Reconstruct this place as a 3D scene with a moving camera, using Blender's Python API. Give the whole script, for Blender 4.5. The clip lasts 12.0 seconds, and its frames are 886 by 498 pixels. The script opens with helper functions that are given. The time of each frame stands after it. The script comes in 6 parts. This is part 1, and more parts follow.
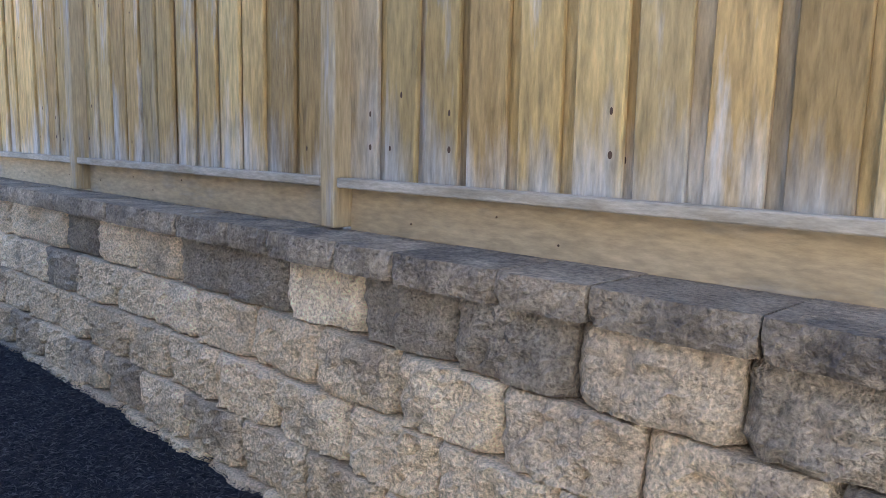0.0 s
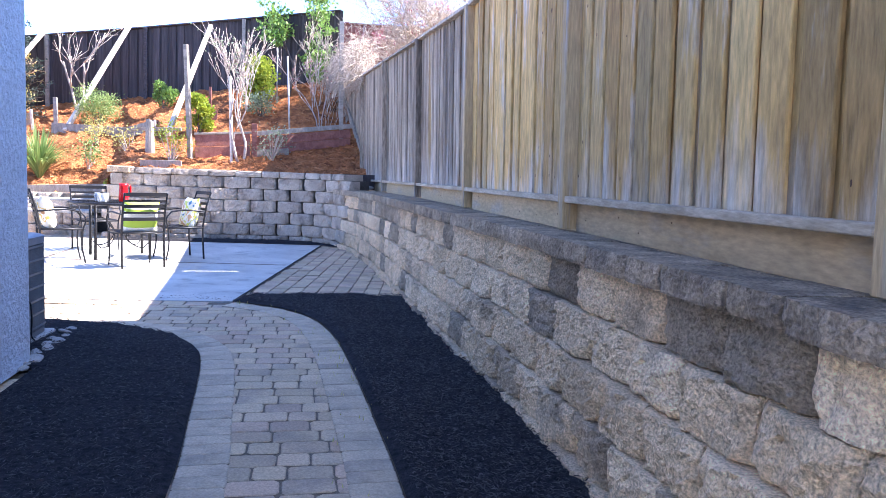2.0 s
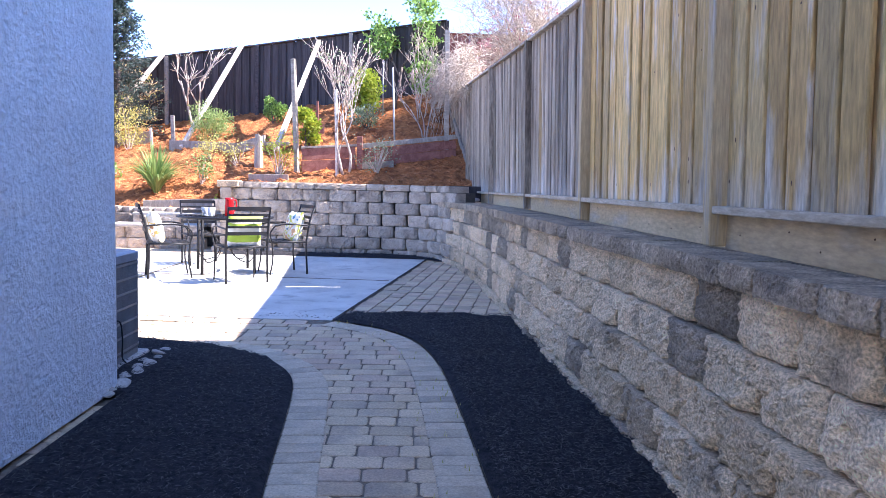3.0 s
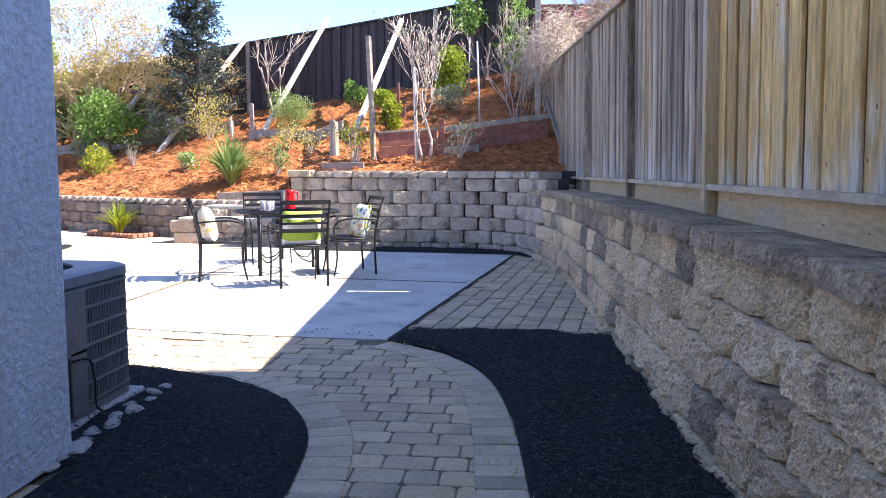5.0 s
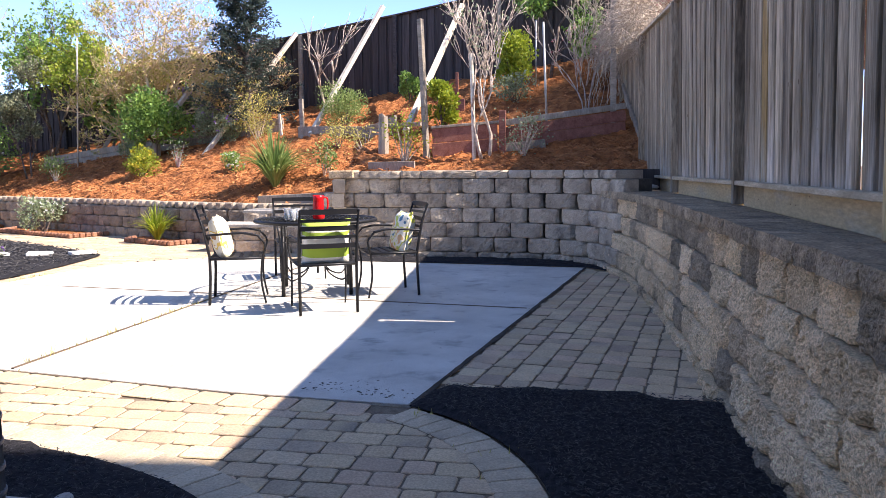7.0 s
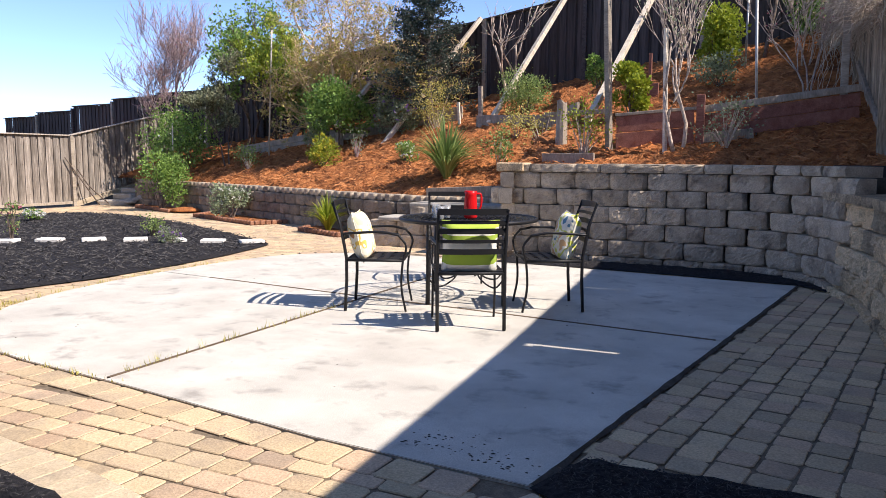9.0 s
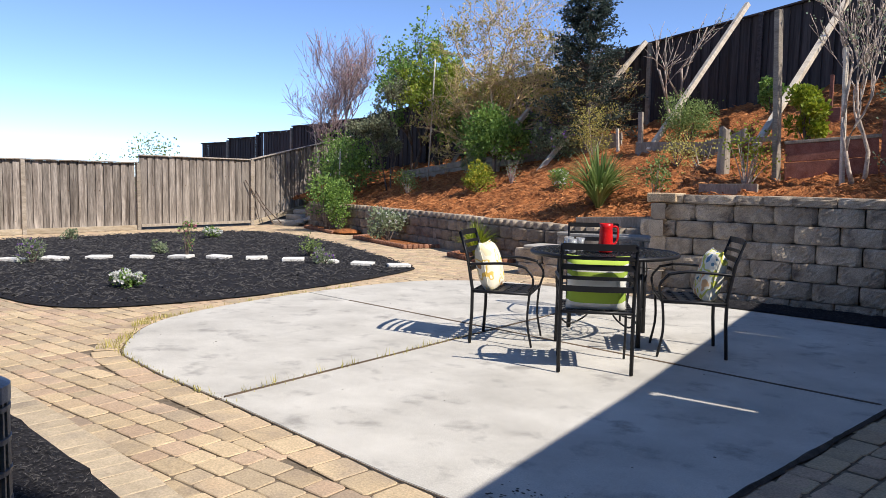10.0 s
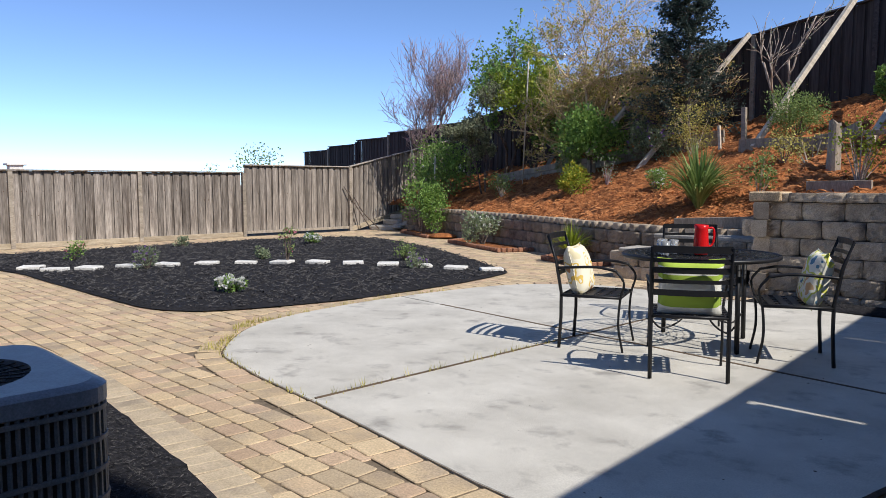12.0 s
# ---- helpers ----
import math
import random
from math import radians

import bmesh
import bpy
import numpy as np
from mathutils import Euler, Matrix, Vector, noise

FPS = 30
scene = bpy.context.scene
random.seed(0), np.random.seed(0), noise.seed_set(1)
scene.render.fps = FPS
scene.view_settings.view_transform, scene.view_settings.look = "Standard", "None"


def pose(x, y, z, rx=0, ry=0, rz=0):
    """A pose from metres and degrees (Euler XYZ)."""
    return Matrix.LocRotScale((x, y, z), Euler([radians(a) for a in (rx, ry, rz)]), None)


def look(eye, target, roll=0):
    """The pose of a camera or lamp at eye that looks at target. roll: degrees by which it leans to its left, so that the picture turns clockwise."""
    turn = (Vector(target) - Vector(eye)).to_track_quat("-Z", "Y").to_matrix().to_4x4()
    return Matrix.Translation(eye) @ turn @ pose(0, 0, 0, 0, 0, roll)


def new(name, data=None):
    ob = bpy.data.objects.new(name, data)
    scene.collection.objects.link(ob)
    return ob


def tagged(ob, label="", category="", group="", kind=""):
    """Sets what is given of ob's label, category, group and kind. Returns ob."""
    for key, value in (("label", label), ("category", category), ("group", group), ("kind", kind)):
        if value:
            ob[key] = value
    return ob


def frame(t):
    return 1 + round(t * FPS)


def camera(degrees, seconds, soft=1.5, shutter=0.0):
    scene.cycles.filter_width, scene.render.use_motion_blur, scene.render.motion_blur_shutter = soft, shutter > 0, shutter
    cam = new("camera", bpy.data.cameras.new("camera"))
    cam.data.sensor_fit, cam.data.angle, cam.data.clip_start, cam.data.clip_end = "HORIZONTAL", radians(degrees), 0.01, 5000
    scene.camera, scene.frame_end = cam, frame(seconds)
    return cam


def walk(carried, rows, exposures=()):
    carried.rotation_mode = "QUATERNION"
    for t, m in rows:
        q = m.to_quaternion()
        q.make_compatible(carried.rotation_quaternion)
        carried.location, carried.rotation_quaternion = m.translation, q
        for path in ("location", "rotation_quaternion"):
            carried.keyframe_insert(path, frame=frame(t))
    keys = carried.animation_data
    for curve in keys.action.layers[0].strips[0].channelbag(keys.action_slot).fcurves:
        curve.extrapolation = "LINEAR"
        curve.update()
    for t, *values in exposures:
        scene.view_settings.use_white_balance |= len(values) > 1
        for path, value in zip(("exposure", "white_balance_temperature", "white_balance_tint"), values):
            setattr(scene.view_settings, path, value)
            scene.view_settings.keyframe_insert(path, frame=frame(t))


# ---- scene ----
cam = camera(61.4, 12.0, 0.8)
PATH = [
    (0, (-1.601, -3.844, 1.222), (-0.151, -2.49, 0.974), 2.3),
    (0.5, (-1.567, -3.761, 1.187), (-0.414, -2.137, 1.003), 3.5),
    (1, (-1.529, -3.63, 1.19), (-0.664, -1.834, 1.025), 3.9),
    (1.5, (-1.383, -3.446, 1.194), (-0.81, -1.536, 1.036), 3.0),
    (2, (-1.312, -3.288, 1.203), (-0.947, -1.331, 1.014), 2.1),
    (2.5, (-1.278, -3.016, 1.19), (-1.077, -1.033, 1.017), 1.5),
    (3, (-1.273, -2.74, 1.185), (-1.189, -0.749, 1.02), 1.4),
    (3.2, (-1.253, -2.645, 1.176), (-1.215, -0.652, 1.011), 1.4),
    (5, (-1.09, -1.439, 1.2), (-1.269, 0.542, 0.993), 0.2),
    (5.5, (-1.085, -1.025, 1.205), (-1.309, 0.952, 1.004), 0.0),
    (6, (-1.09, -0.657, 1.216), (-1.344, 1.317, 1.014), -0.0),
    (6.5, (-1.082, -0.327, 1.236), (-1.385, 1.64, 1.03), -0.2),
    (6.7, (-1.075, -0.184, 1.237), (-1.402, 1.778, 1.028), -0.3),
    (8.3, (-1.077, 0.767, 1.245), (-1.707, 2.65, 0.997), -0.2),
    (8.5, (-1.081, 0.875, 1.225), (-1.769, 2.737, 0.984), -0.1),
    (9, (-1.089, 1.1, 1.251), (-1.94, 2.894, 1.012), 0.3),
    (9.5, (-1.046, 1.281, 1.303), (-2.086, 2.974, 1.081), 0.6),
    (10, (-0.917, 1.419, 1.294), (-2.149, 2.984, 1.115), 1.1),
    (10.5, (-0.87, 1.472, 1.292), (-2.237, 2.922, 1.123), 0.6),
    (11, (-0.851, 1.43, 1.316), (-2.28, 2.818, 1.143), 0.1),
    (11.5, (-0.842, 1.439, 1.31), (-2.281, 2.818, 1.139), -0.1),
    (12, (-0.852, 1.476, 1.3), (-2.28, 2.865, 1.128), -0.1),
]
EXPOSURES = [(0.0, 3.16, 6450, 15), (0.8, 3.22, 5900, 19), (1.6, 3.13, 5800, 21), (3.2, 2.9, 5900, 23), (4.8, 2.48, 6300, 19), (6.7, 2.06, 6650, 19), (8.3, 1.42, 6700, 17), (9.5, 1.1, 6550, 15), (10.5, 0.7, 6300, 11), (12.0, 0.6, 6250, 11)]
walk(cam, [(t, look(eye, target, roll)) for t, eye, target, roll in PATH], EXPOSURES)

# ---- sky and sun: the sun stands behind the side fence, 45 degrees up ----
SUN_WAY = Vector((1.0, 0.04, 1.03)).normalized()
world = bpy.data.worlds.new("world")
scene.world = world
world.use_nodes = True
wn = world.node_tree
sky = wn.nodes.new("ShaderNodeTexSky")
sky.sky_type = "NISHITA"
sky.sun_disc = False
sky.sun_elevation = math.asin(SUN_WAY.z)
sky.sun_rotation = math.atan2(SUN_WAY.x, SUN_WAY.y)
sky.air_density, sky.dust_density, sky.ozone_density = 0.62, 0.0, 3.4
sky.altitude = 2500
wn.nodes["Background"].inputs["Strength"].default_value = 0.138
wn.links.new(sky.outputs[0], wn.nodes["Background"].inputs["Color"])
sun_data = bpy.data.lights.new("sun", "SUN")
sun_data.energy, sun_data.angle, sun_data.color = 3.4, radians(0.53), (1.0, 0.94, 0.84)
sun = new("sun", sun_data)
sun.matrix_world = look(SUN_WAY * 40, (0, 0, 0))


# ---- materials ----
def material(name, dark, light, scale=8.0, rough=0.85, bump=0.3, fine=60.0, vary=0.0, stain=None, stain_scale=1.2,
             stretch=(1, 1, 1), metal=0.0, tints=(), space="Object", spec=0.3, stain_at=(0.5, 0.72), grain_range=(0.72, 1.22), depth=0.02, fine_detail=4.0, bleach=None):
    """A surface with coarse and fine grain, stains and, by each object's random number, its own tone."""
    m = bpy.data.materials.new(name)
    m.use_nodes = True
    n, k = m.node_tree.nodes, m.node_tree.links
    b = n["Principled BSDF"]
    b.inputs["Roughness"].default_value, b.inputs["Metallic"].default_value = rough, metal
    b.inputs["Specular IOR Level"].default_value = spec
    co = n.new("ShaderNodeTexCoord")
    mp = n.new("ShaderNodeMapping")
    mp.inputs["Scale"].default_value = stretch
    info = n.new("ShaderNodeObjectInfo")
    mul = n.new("ShaderNodeMath")
    mul.operation, mul.inputs[1].default_value = "MULTIPLY", 57.0
    k.new(info.outputs["Random"], mul.inputs[0])
    comb = n.new("ShaderNodeCombineXYZ")
    for a in range(3):
        k.new(mul.outputs[0], comb.inputs[a])
    if vary or tints:
        k.new(comb.outputs[0], mp.inputs["Location"])
    if space == "World":
        geo = n.new("ShaderNodeNewGeometry")
        k.new(geo.outputs["Position"], mp.inputs["Vector"])
    else:
        k.new(co.outputs["Object"], mp.inputs["Vector"])

    def noise_tex(s, detail=6.0):
        t = n.new("ShaderNodeTexNoise")
        t.inputs["Scale"].default_value, t.inputs["Detail"].default_value = s, detail
        t.inputs["Roughness"].default_value = 0.62
        k.new(mp.outputs[0], t.inputs["Vector"])
        return t

    def mix(fac, a, c, mode="MIX"):
        x = n.new("ShaderNodeMix")
        x.data_type, x.blend_type = "RGBA", mode
        for sock, v in ((x.inputs[0], fac), (x.inputs[6], a), (x.inputs[7], c)):
            if isinstance(v, (int, float)):
                sock.default_value = v
            elif isinstance(v, tuple):
                sock.default_value = (*v, 1) if len(v) == 3 else v
            else:
                k.new(v, sock)
        return x.outputs[2]

    def ramp(src, lo, hi):
        r = n.new("ShaderNodeMapRange")
        r.inputs["From Min"].default_value, r.inputs["From Max"].default_value = lo, hi
        k.new(src, r.inputs["Value"])
        return r.outputs[0]

    big, small = noise_tex(scale), noise_tex(fine, fine_detail)
    col = mix(ramp(big.outputs["Fac"], 0.32, 0.68), tuple(dark), tuple(light))
    if tints:
        cr = n.new("ShaderNodeValToRGB")
        cr.color_ramp.interpolation = "CONSTANT"
        cr.color_ramp.elements[0].color, cr.color_ramp.elements[0].position = (*tints[0], 1), 0
        cr.color_ramp.elements[1].color, cr.color_ramp.elements[1].position = (*tints[1], 1), 1 / len(tints)
        for j, c in enumerate(tints[2:], 2):
            cr.color_ramp.elements.new(j / len(tints)).color = (*c, 1)
        k.new(info.outputs["Random"], cr.inputs[0])
        col = mix(0.6, col, cr.outputs[0])
    if stain:
        col = mix(ramp(noise_tex(stain_scale).outputs["Fac"], *stain_at), col, tuple(stain))
    if bleach:
        sep = n.new("ShaderNodeSeparateXYZ")
        k.new(co.outputs["Object"], sep.inputs[0])
        jag = n.new("ShaderNodeMath")
        jag.operation, jag.inputs[1].default_value = "MULTIPLY_ADD", 1.0
        k.new(noise_tex(1.3).outputs["Fac"], jag.inputs[0])
        k.new(sep.outputs["Z"], jag.inputs[2])
        col = mix(ramp(jag.outputs[0], 0.66, 0.44), col, tuple(bleach))
    grain = ramp(small.outputs["Fac"], 0.25, 0.75)
    shade = n.new("ShaderNodeMapRange")
    shade.inputs["To Min"].default_value, shade.inputs["To Max"].default_value = grain_range
    k.new(grain, shade.inputs["Value"])
    col = mix(1.0, col, shade.outputs[0], "MULTIPLY")
    if vary:
        v = n.new("ShaderNodeMapRange")
        v.inputs["To Min"].default_value, v.inputs["To Max"].default_value = 1 - vary, 1 + vary
        wn2 = n.new("ShaderNodeTexWhiteNoise")
        k.new(comb.outputs[0], wn2.inputs["Vector"])
        k.new(wn2.outputs["Value"], v.inputs["Value"])
        col = mix(1.0, col, v.outputs[0], "MULTIPLY")
    k.new(col, b.inputs["Base Color"])
    if bump:
        bp = n.new("ShaderNodeBump")
        bp.inputs["Strength"].default_value, bp.inputs["Distance"].default_value = bump, depth
        k.new(small.outputs["Fac"], bp.inputs["Height"])
        k.new(bp.outputs[0], b.inputs["Normal"])
    return m


def plain(name, color, rough=0.5, metal=0.0):
    return material(name, [c * 0.85 for c in color], [min(1, c * 1.12) for c in color], 14, rough, 0.05, 150, metal=metal)


def leaf_material(name, a, b):
    """Leaves: tones by island, some light through them."""
    m = bpy.data.materials.new(name)
    m.use_nodes = True
    n, k = m.node_tree.nodes, m.node_tree.links
    p = n["Principled BSDF"]
    geo = n.new("ShaderNodeNewGeometry")
    cr = n.new("ShaderNodeValToRGB")
    cr.color_ramp.elements[0].color, cr.color_ramp.elements[1].color = (*a, 1), (*b, 1)
    k.new(geo.outputs["Random Per Island"], cr.inputs[0])
    k.new(cr.outputs[0], p.inputs["Base Color"])
    p.inputs["Roughness"].default_value = 0.6
    tr = n.new("ShaderNodeBsdfTranslucent")
    k.new(cr.outputs[0], tr.inputs["Color"])
    mx = n.new("ShaderNodeMixShader")
    mx.inputs[0].default_value = 0.38
    k.new(p.outputs[0], mx.inputs[1])
    k.new(tr.outputs[0], mx.inputs[2])
    k.new(mx.outputs[0], n["Material Output"].inputs["Surface"])
    return m


M = {}
M["block"] = material("split_face_block", (0.62, 0.44, 0.25), (0.88, 0.66, 0.41), 9, 0.95, 0.8, 95, vary=0.12,
                      stain=(0.26, 0.20, 0.14), stain_scale=2.2, stain_at=(0.56, 0.74), grain_range=(0.44, 1.58), depth=0.03, fine_detail=3.0,
                      tints=((0.84, 0.64, 0.41), (0.78, 0.58, 0.36), (0.86, 0.67, 0.44), (0.50, 0.385, 0.265), (0.80, 0.60, 0.38), (0.70, 0.525, 0.33), (0.84, 0.65, 0.43)))
M["block_stained"] = material("weather_stained_block", (0.27, 0.21, 0.145), (0.49, 0.385, 0.265), 6, 0.95, 1.0, 95, vary=0.2,
                              stain=(0.58, 0.45, 0.30), stain_scale=2.4, stain_at=(0.58, 0.72), grain_range=(0.44, 1.58), depth=0.03, fine_detail=3.0)
M["block_grey"] = material("grey_retaining_block", (0.35, 0.275, 0.20), (0.58, 0.48, 0.36), 4, 0.95, 0.6, 90, vary=0.17,
                           stain=(0.15, 0.12, 0.095), stain_scale=2.9, stain_at=(0.53, 0.70), grain_range=(0.62, 1.28), depth=0.012)
# low wall courses: a darker version of the grey block
M["block_low"] = material("dark_low_wall_block", (0.20, 0.16, 0.12), (0.40, 0.325, 0.24), 4, 0.95, 0.6, 90, vary=0.2,
                          stain=(0.10, 0.082, 0.066), stain_scale=2.9, stain_at=(0.53, 0.70), grain_range=(0.62, 1.28), depth=0.012)
M["cap"] = material("cap_stone", (0.29, 0.215, 0.14), (0.53, 0.405, 0.265), 9, 0.95, 1.0, 70, vary=0.18, stain=(0.13, 0.105, 0.08), stain_scale=3, grain_range=(0.42, 1.45), depth=0.022, fine_detail=3.0)
# dark core with joint shade in its colour; also the tone of dirt and crumbs
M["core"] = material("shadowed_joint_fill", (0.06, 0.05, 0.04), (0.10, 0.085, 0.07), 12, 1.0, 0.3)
M["paver"] = material("paver", (0.43, 0.32, 0.20), (0.59, 0.455, 0.29), 10, 0.92, 0.6, 90, vary=0.13, stain=(0.33, 0.26, 0.19), stain_scale=2.5, grain_range=(0.66, 1.26), depth=0.008,
                      tints=((0.60, 0.46, 0.28), (0.57, 0.42, 0.265), (0.55, 0.385, 0.265), (0.62, 0.48, 0.295), (0.50, 0.395, 0.26), (0.59, 0.445, 0.27), (0.53, 0.365, 0.25)))
M["border"] = material("border_paver", (0.46, 0.37, 0.25), (0.60, 0.485, 0.335), 8, 0.92, 0.5, 90, vary=0.10, stain=(0.34, 0.28, 0.21), stain_scale=2.5)
M["sand"] = material("joint_sand", (0.13, 0.10, 0.068), (0.25, 0.195, 0.135), 20, 1.0, 0.4, 120, space="World")
M["joint_dirt"] = material("paver_side_dirt", (0.17, 0.13, 0.088), (0.28, 0.22, 0.15), 20, 1.0, 0.3, 120, space="World")
M["concrete"] = material("patio_concrete", (0.46, 0.435, 0.38), (0.64, 0.61, 0.54), 1.6, 0.9, 0.2, 140, space="World", stain=(0.34, 0.32, 0.285), stain_scale=3.4, stain_at=(0.55, 0.70), grain_range=(0.74, 1.18), fine_detail=8.0)
M["black_mulch"] = material("black_mulch", (0.012, 0.012, 0.014), (0.046, 0.044, 0.048), 30, 0.95, 1.0, 90, space="World", spec=0.12)
M["black_chip"] = material("black_mulch_chip", (0.010, 0.010, 0.012), (0.125, 0.12, 0.12), 40, 0.9, 0.3, 60, space="World", spec=0.2)
M["bark"] = material("red_bark_mulch", (0.20, 0.062, 0.018), (0.64, 0.24, 0.078), 6, 0.95, 1.0, 38, space="World", stain=(0.10, 0.038, 0.016), stain_scale=1.3, depth=0.05)
M["bark_chip"] = material("red_bark_chip", (0.22, 0.075, 0.025), (0.68, 0.30, 0.115), 4, 0.9, 0.3, 60, space="World")
M["soil"] = material("soil", (0.10, 0.07, 0.045), (0.17, 0.12, 0.08), 0.8, 1.0, 0.4, 8, space="World")
M["board_new"] = material("cedar_fence_board", (0.33, 0.195, 0.065), (0.62, 0.41, 0.165), 2.2, 0.8, 0.4, 10, vary=0.26, stretch=(5, 5, 1.1),
                          stain=(0.54, 0.47, 0.37), stain_scale=1.1, stain_at=(0.585, 0.68), grain_range=(0.52, 1.34), bleach=(0.52, 0.455, 0.36),
                          tints=((0.60, 0.39, 0.14), (0.42, 0.255, 0.09), (0.62, 0.43, 0.185), (0.27, 0.165, 0.08), (0.64, 0.43, 0.165), (0.50, 0.38, 0.23), (0.55, 0.35, 0.125)))
M["board_grey"] = material("weathered_fence_board", (0.21, 0.155, 0.10), (0.50, 0.40, 0.285), 2.4, 0.88, 0.5, 12, vary=0.36, stretch=(6, 6, 0.7),
                           stain=(0.11, 0.08, 0.055), stain_scale=1.1, stain_at=(0.5, 0.68), grain_range=(0.45, 1.4), bleach=(0.46, 0.40, 0.33))
M["board_back"] = material("silvered_fence_board", (0.17, 0.142, 0.118), (0.39, 0.34, 0.29), 2.4, 0.88, 0.5, 12, vary=0.3, stretch=(6, 6, 0.7),
                           stain=(0.10, 0.08, 0.065), stain_scale=1.1, stain_at=(0.5, 0.68), grain_range=(0.45, 1.4), bleach=(0.36, 0.31, 0.26))
M["board_dark"] = material("dark_fence_board", (0.040, 0.032, 0.032), (0.092, 0.076, 0.072), 3.0, 0.85, 0.25, 14, vary=0.25, stretch=(7, 7, 0.5))
M["kick"] = material("kickboard", (0.46, 0.33, 0.175), (0.57, 0.42, 0.24), 1.2, 0.85, 0.15, 14, stretch=(4, 1.0, 4), stain=(0.42, 0.36, 0.27), stain_scale=1.3, vary=0.08, stain_at=(0.55, 0.72))
M["post"] = material("timber_post", (0.42, 0.29, 0.14), (0.56, 0.41, 0.22), 2.0, 0.85, 0.25, 16, stretch=(6, 6, 0.6), stain=(0.40, 0.38, 0.35), stain_scale=1.2, vary=0.1, stain_at=(0.55, 0.68))
M["rail"] = material("fence_rail", (0.33, 0.26, 0.17), (0.54, 0.45, 0.33), 3.0, 0.85, 0.2, 20, stretch=(6, 1.2, 6), vary=0.1)
M["knot"] = plain("wood_knot", (0.10, 0.055, 0.03), 0.8)
M["stucco"] = material("grey_stucco", (0.60, 0.64, 0.665), (0.71, 0.755, 0.785), 3, 0.95, 1.0, 30, space="World", grain_range=(0.74, 1.14), depth=0.03)
M["pale_stucco"] = material("pale_stucco", (0.66, 0.63, 0.57), (0.78, 0.75, 0.69), 3, 0.95, 0.6, 34, space="World")
M["stone"] = material("rubble_stone", (0.36, 0.33, 0.28), (0.52, 0.48, 0.42), 6, 0.95, 0.5, 40, vary=0.15)
M["white_stone"] = material("pale_stepping_stone", (0.62, 0.60, 0.56), (0.80, 0.78, 0.73), 6, 0.9, 0.3, 40, vary=0.06)
M["brick"] = material("terracotta_edging", (0.22, 0.10, 0.06), (0.36, 0.18, 0.11), 12, 0.9, 0.5, 60, vary=0.15)
M["iron"] = plain("black_iron", (0.018, 0.018, 0.02), 0.42, 0.2)
M["ac_body"] = plain("grey_enamel", (0.175, 0.18, 0.18), 0.5)
M["ac_dark"] = plain("dark_fin", (0.02, 0.021, 0.022), 0.6)
M["ac_coil"] = plain("grey_fin", (0.075, 0.075, 0.073), 0.6)
M["ac_top"] = plain("grey_top_enamel", (0.20, 0.22, 0.25), 0.4)
M["sticker"] = plain("yellowed_sticker", (0.62, 0.58, 0.34), 0.6)
M["red"] = plain("red_glazed", (0.62, 0.012, 0.014), 0.22)
M["lumber"] = material("pale_lumber", (0.50, 0.42, 0.32), (0.70, 0.62, 0.50), 2.0, 0.85, 0.2, 20, stretch=(5, 5, 0.7), vary=0.12)
M["grey_lumber"] = material("weathered_lumber", (0.24, 0.20, 0.155), (0.40, 0.34, 0.27), 2.5, 0.9, 0.3, 20, stretch=(4, 4, 1), vary=0.15)
M["red_lumber"] = material("red_stained_board", (0.20, 0.075, 0.052), (0.34, 0.15, 0.11), 2.5, 0.85, 0.3, 20, stretch=(1, 4, 4), vary=0.12)
M["steel"] = plain("galvanised_steel", (0.38, 0.38, 0.37), 0.5, 0.6)
M["bark_pale"] = material("pale_tree_bark", (0.36, 0.28, 0.22), (0.58, 0.48, 0.40), 10, 0.9, 0.5, 40)
M["bark_white"] = material("whitewashed_bark", (0.60, 0.55, 0.48), (0.80, 0.75, 0.68), 10, 0.9, 0.5, 40)
M["bark_dark"] = material("dark_tree_bark", (0.10, 0.075, 0.06), (0.20, 0.155, 0.125), 10, 0.9, 0.5, 40)
M["bark_purple"] = material("purplish_twig", (0.26, 0.18, 0.17), (0.42, 0.31, 0.30), 10, 0.9, 0.4, 40)
M["bark_ochre"] = material("ochre_twig", (0.52, 0.36, 0.20), (0.78, 0.58, 0.35), 10, 0.9, 0.4, 40)
M["straw"] = material("dry_vine", (0.40, 0.32, 0.235), (0.64, 0.535, 0.41), 10, 0.9, 0.3, 40)
M["leaf_green"] = leaf_material("green_leaf", (0.08, 0.165, 0.032), (0.32, 0.48, 0.11))
M["leaf_dark"] = leaf_material("dark_needle", (0.022, 0.040, 0.030), (0.085, 0.11, 0.085))
M["leaf_dusk"] = leaf_material("dusky_green_leaf", (0.10, 0.115, 0.06), (0.34, 0.36, 0.21))
M["leaf_grey"] = leaf_material("grey_green_leaf", (0.16, 0.21, 0.11), (0.40, 0.46, 0.28))
M["leaf_bright"] = leaf_material("yellow_green_leaf", (0.16, 0.24, 0.015), (0.42, 0.46, 0.05))
M["leaf_yellow"] = leaf_material("yellow_tip_leaf", (0.36, 0.34, 0.03), (0.62, 0.52, 0.06))
M["leaf_ochre"] = leaf_material("budding_ochre_leaf", (0.34, 0.31, 0.07), (0.64, 0.56, 0.17))
M["leaf_strap"] = leaf_material("strap_leaf", (0.11, 0.19, 0.045), (0.34, 0.42, 0.14))
M["petal_white"] = leaf_material("white_petal", (0.70, 0.70, 0.66), (0.86, 0.86, 0.82))
M["petal_purple"] = leaf_material("purple_petal", (0.20, 0.10, 0.34), (0.36, 0.22, 0.50))
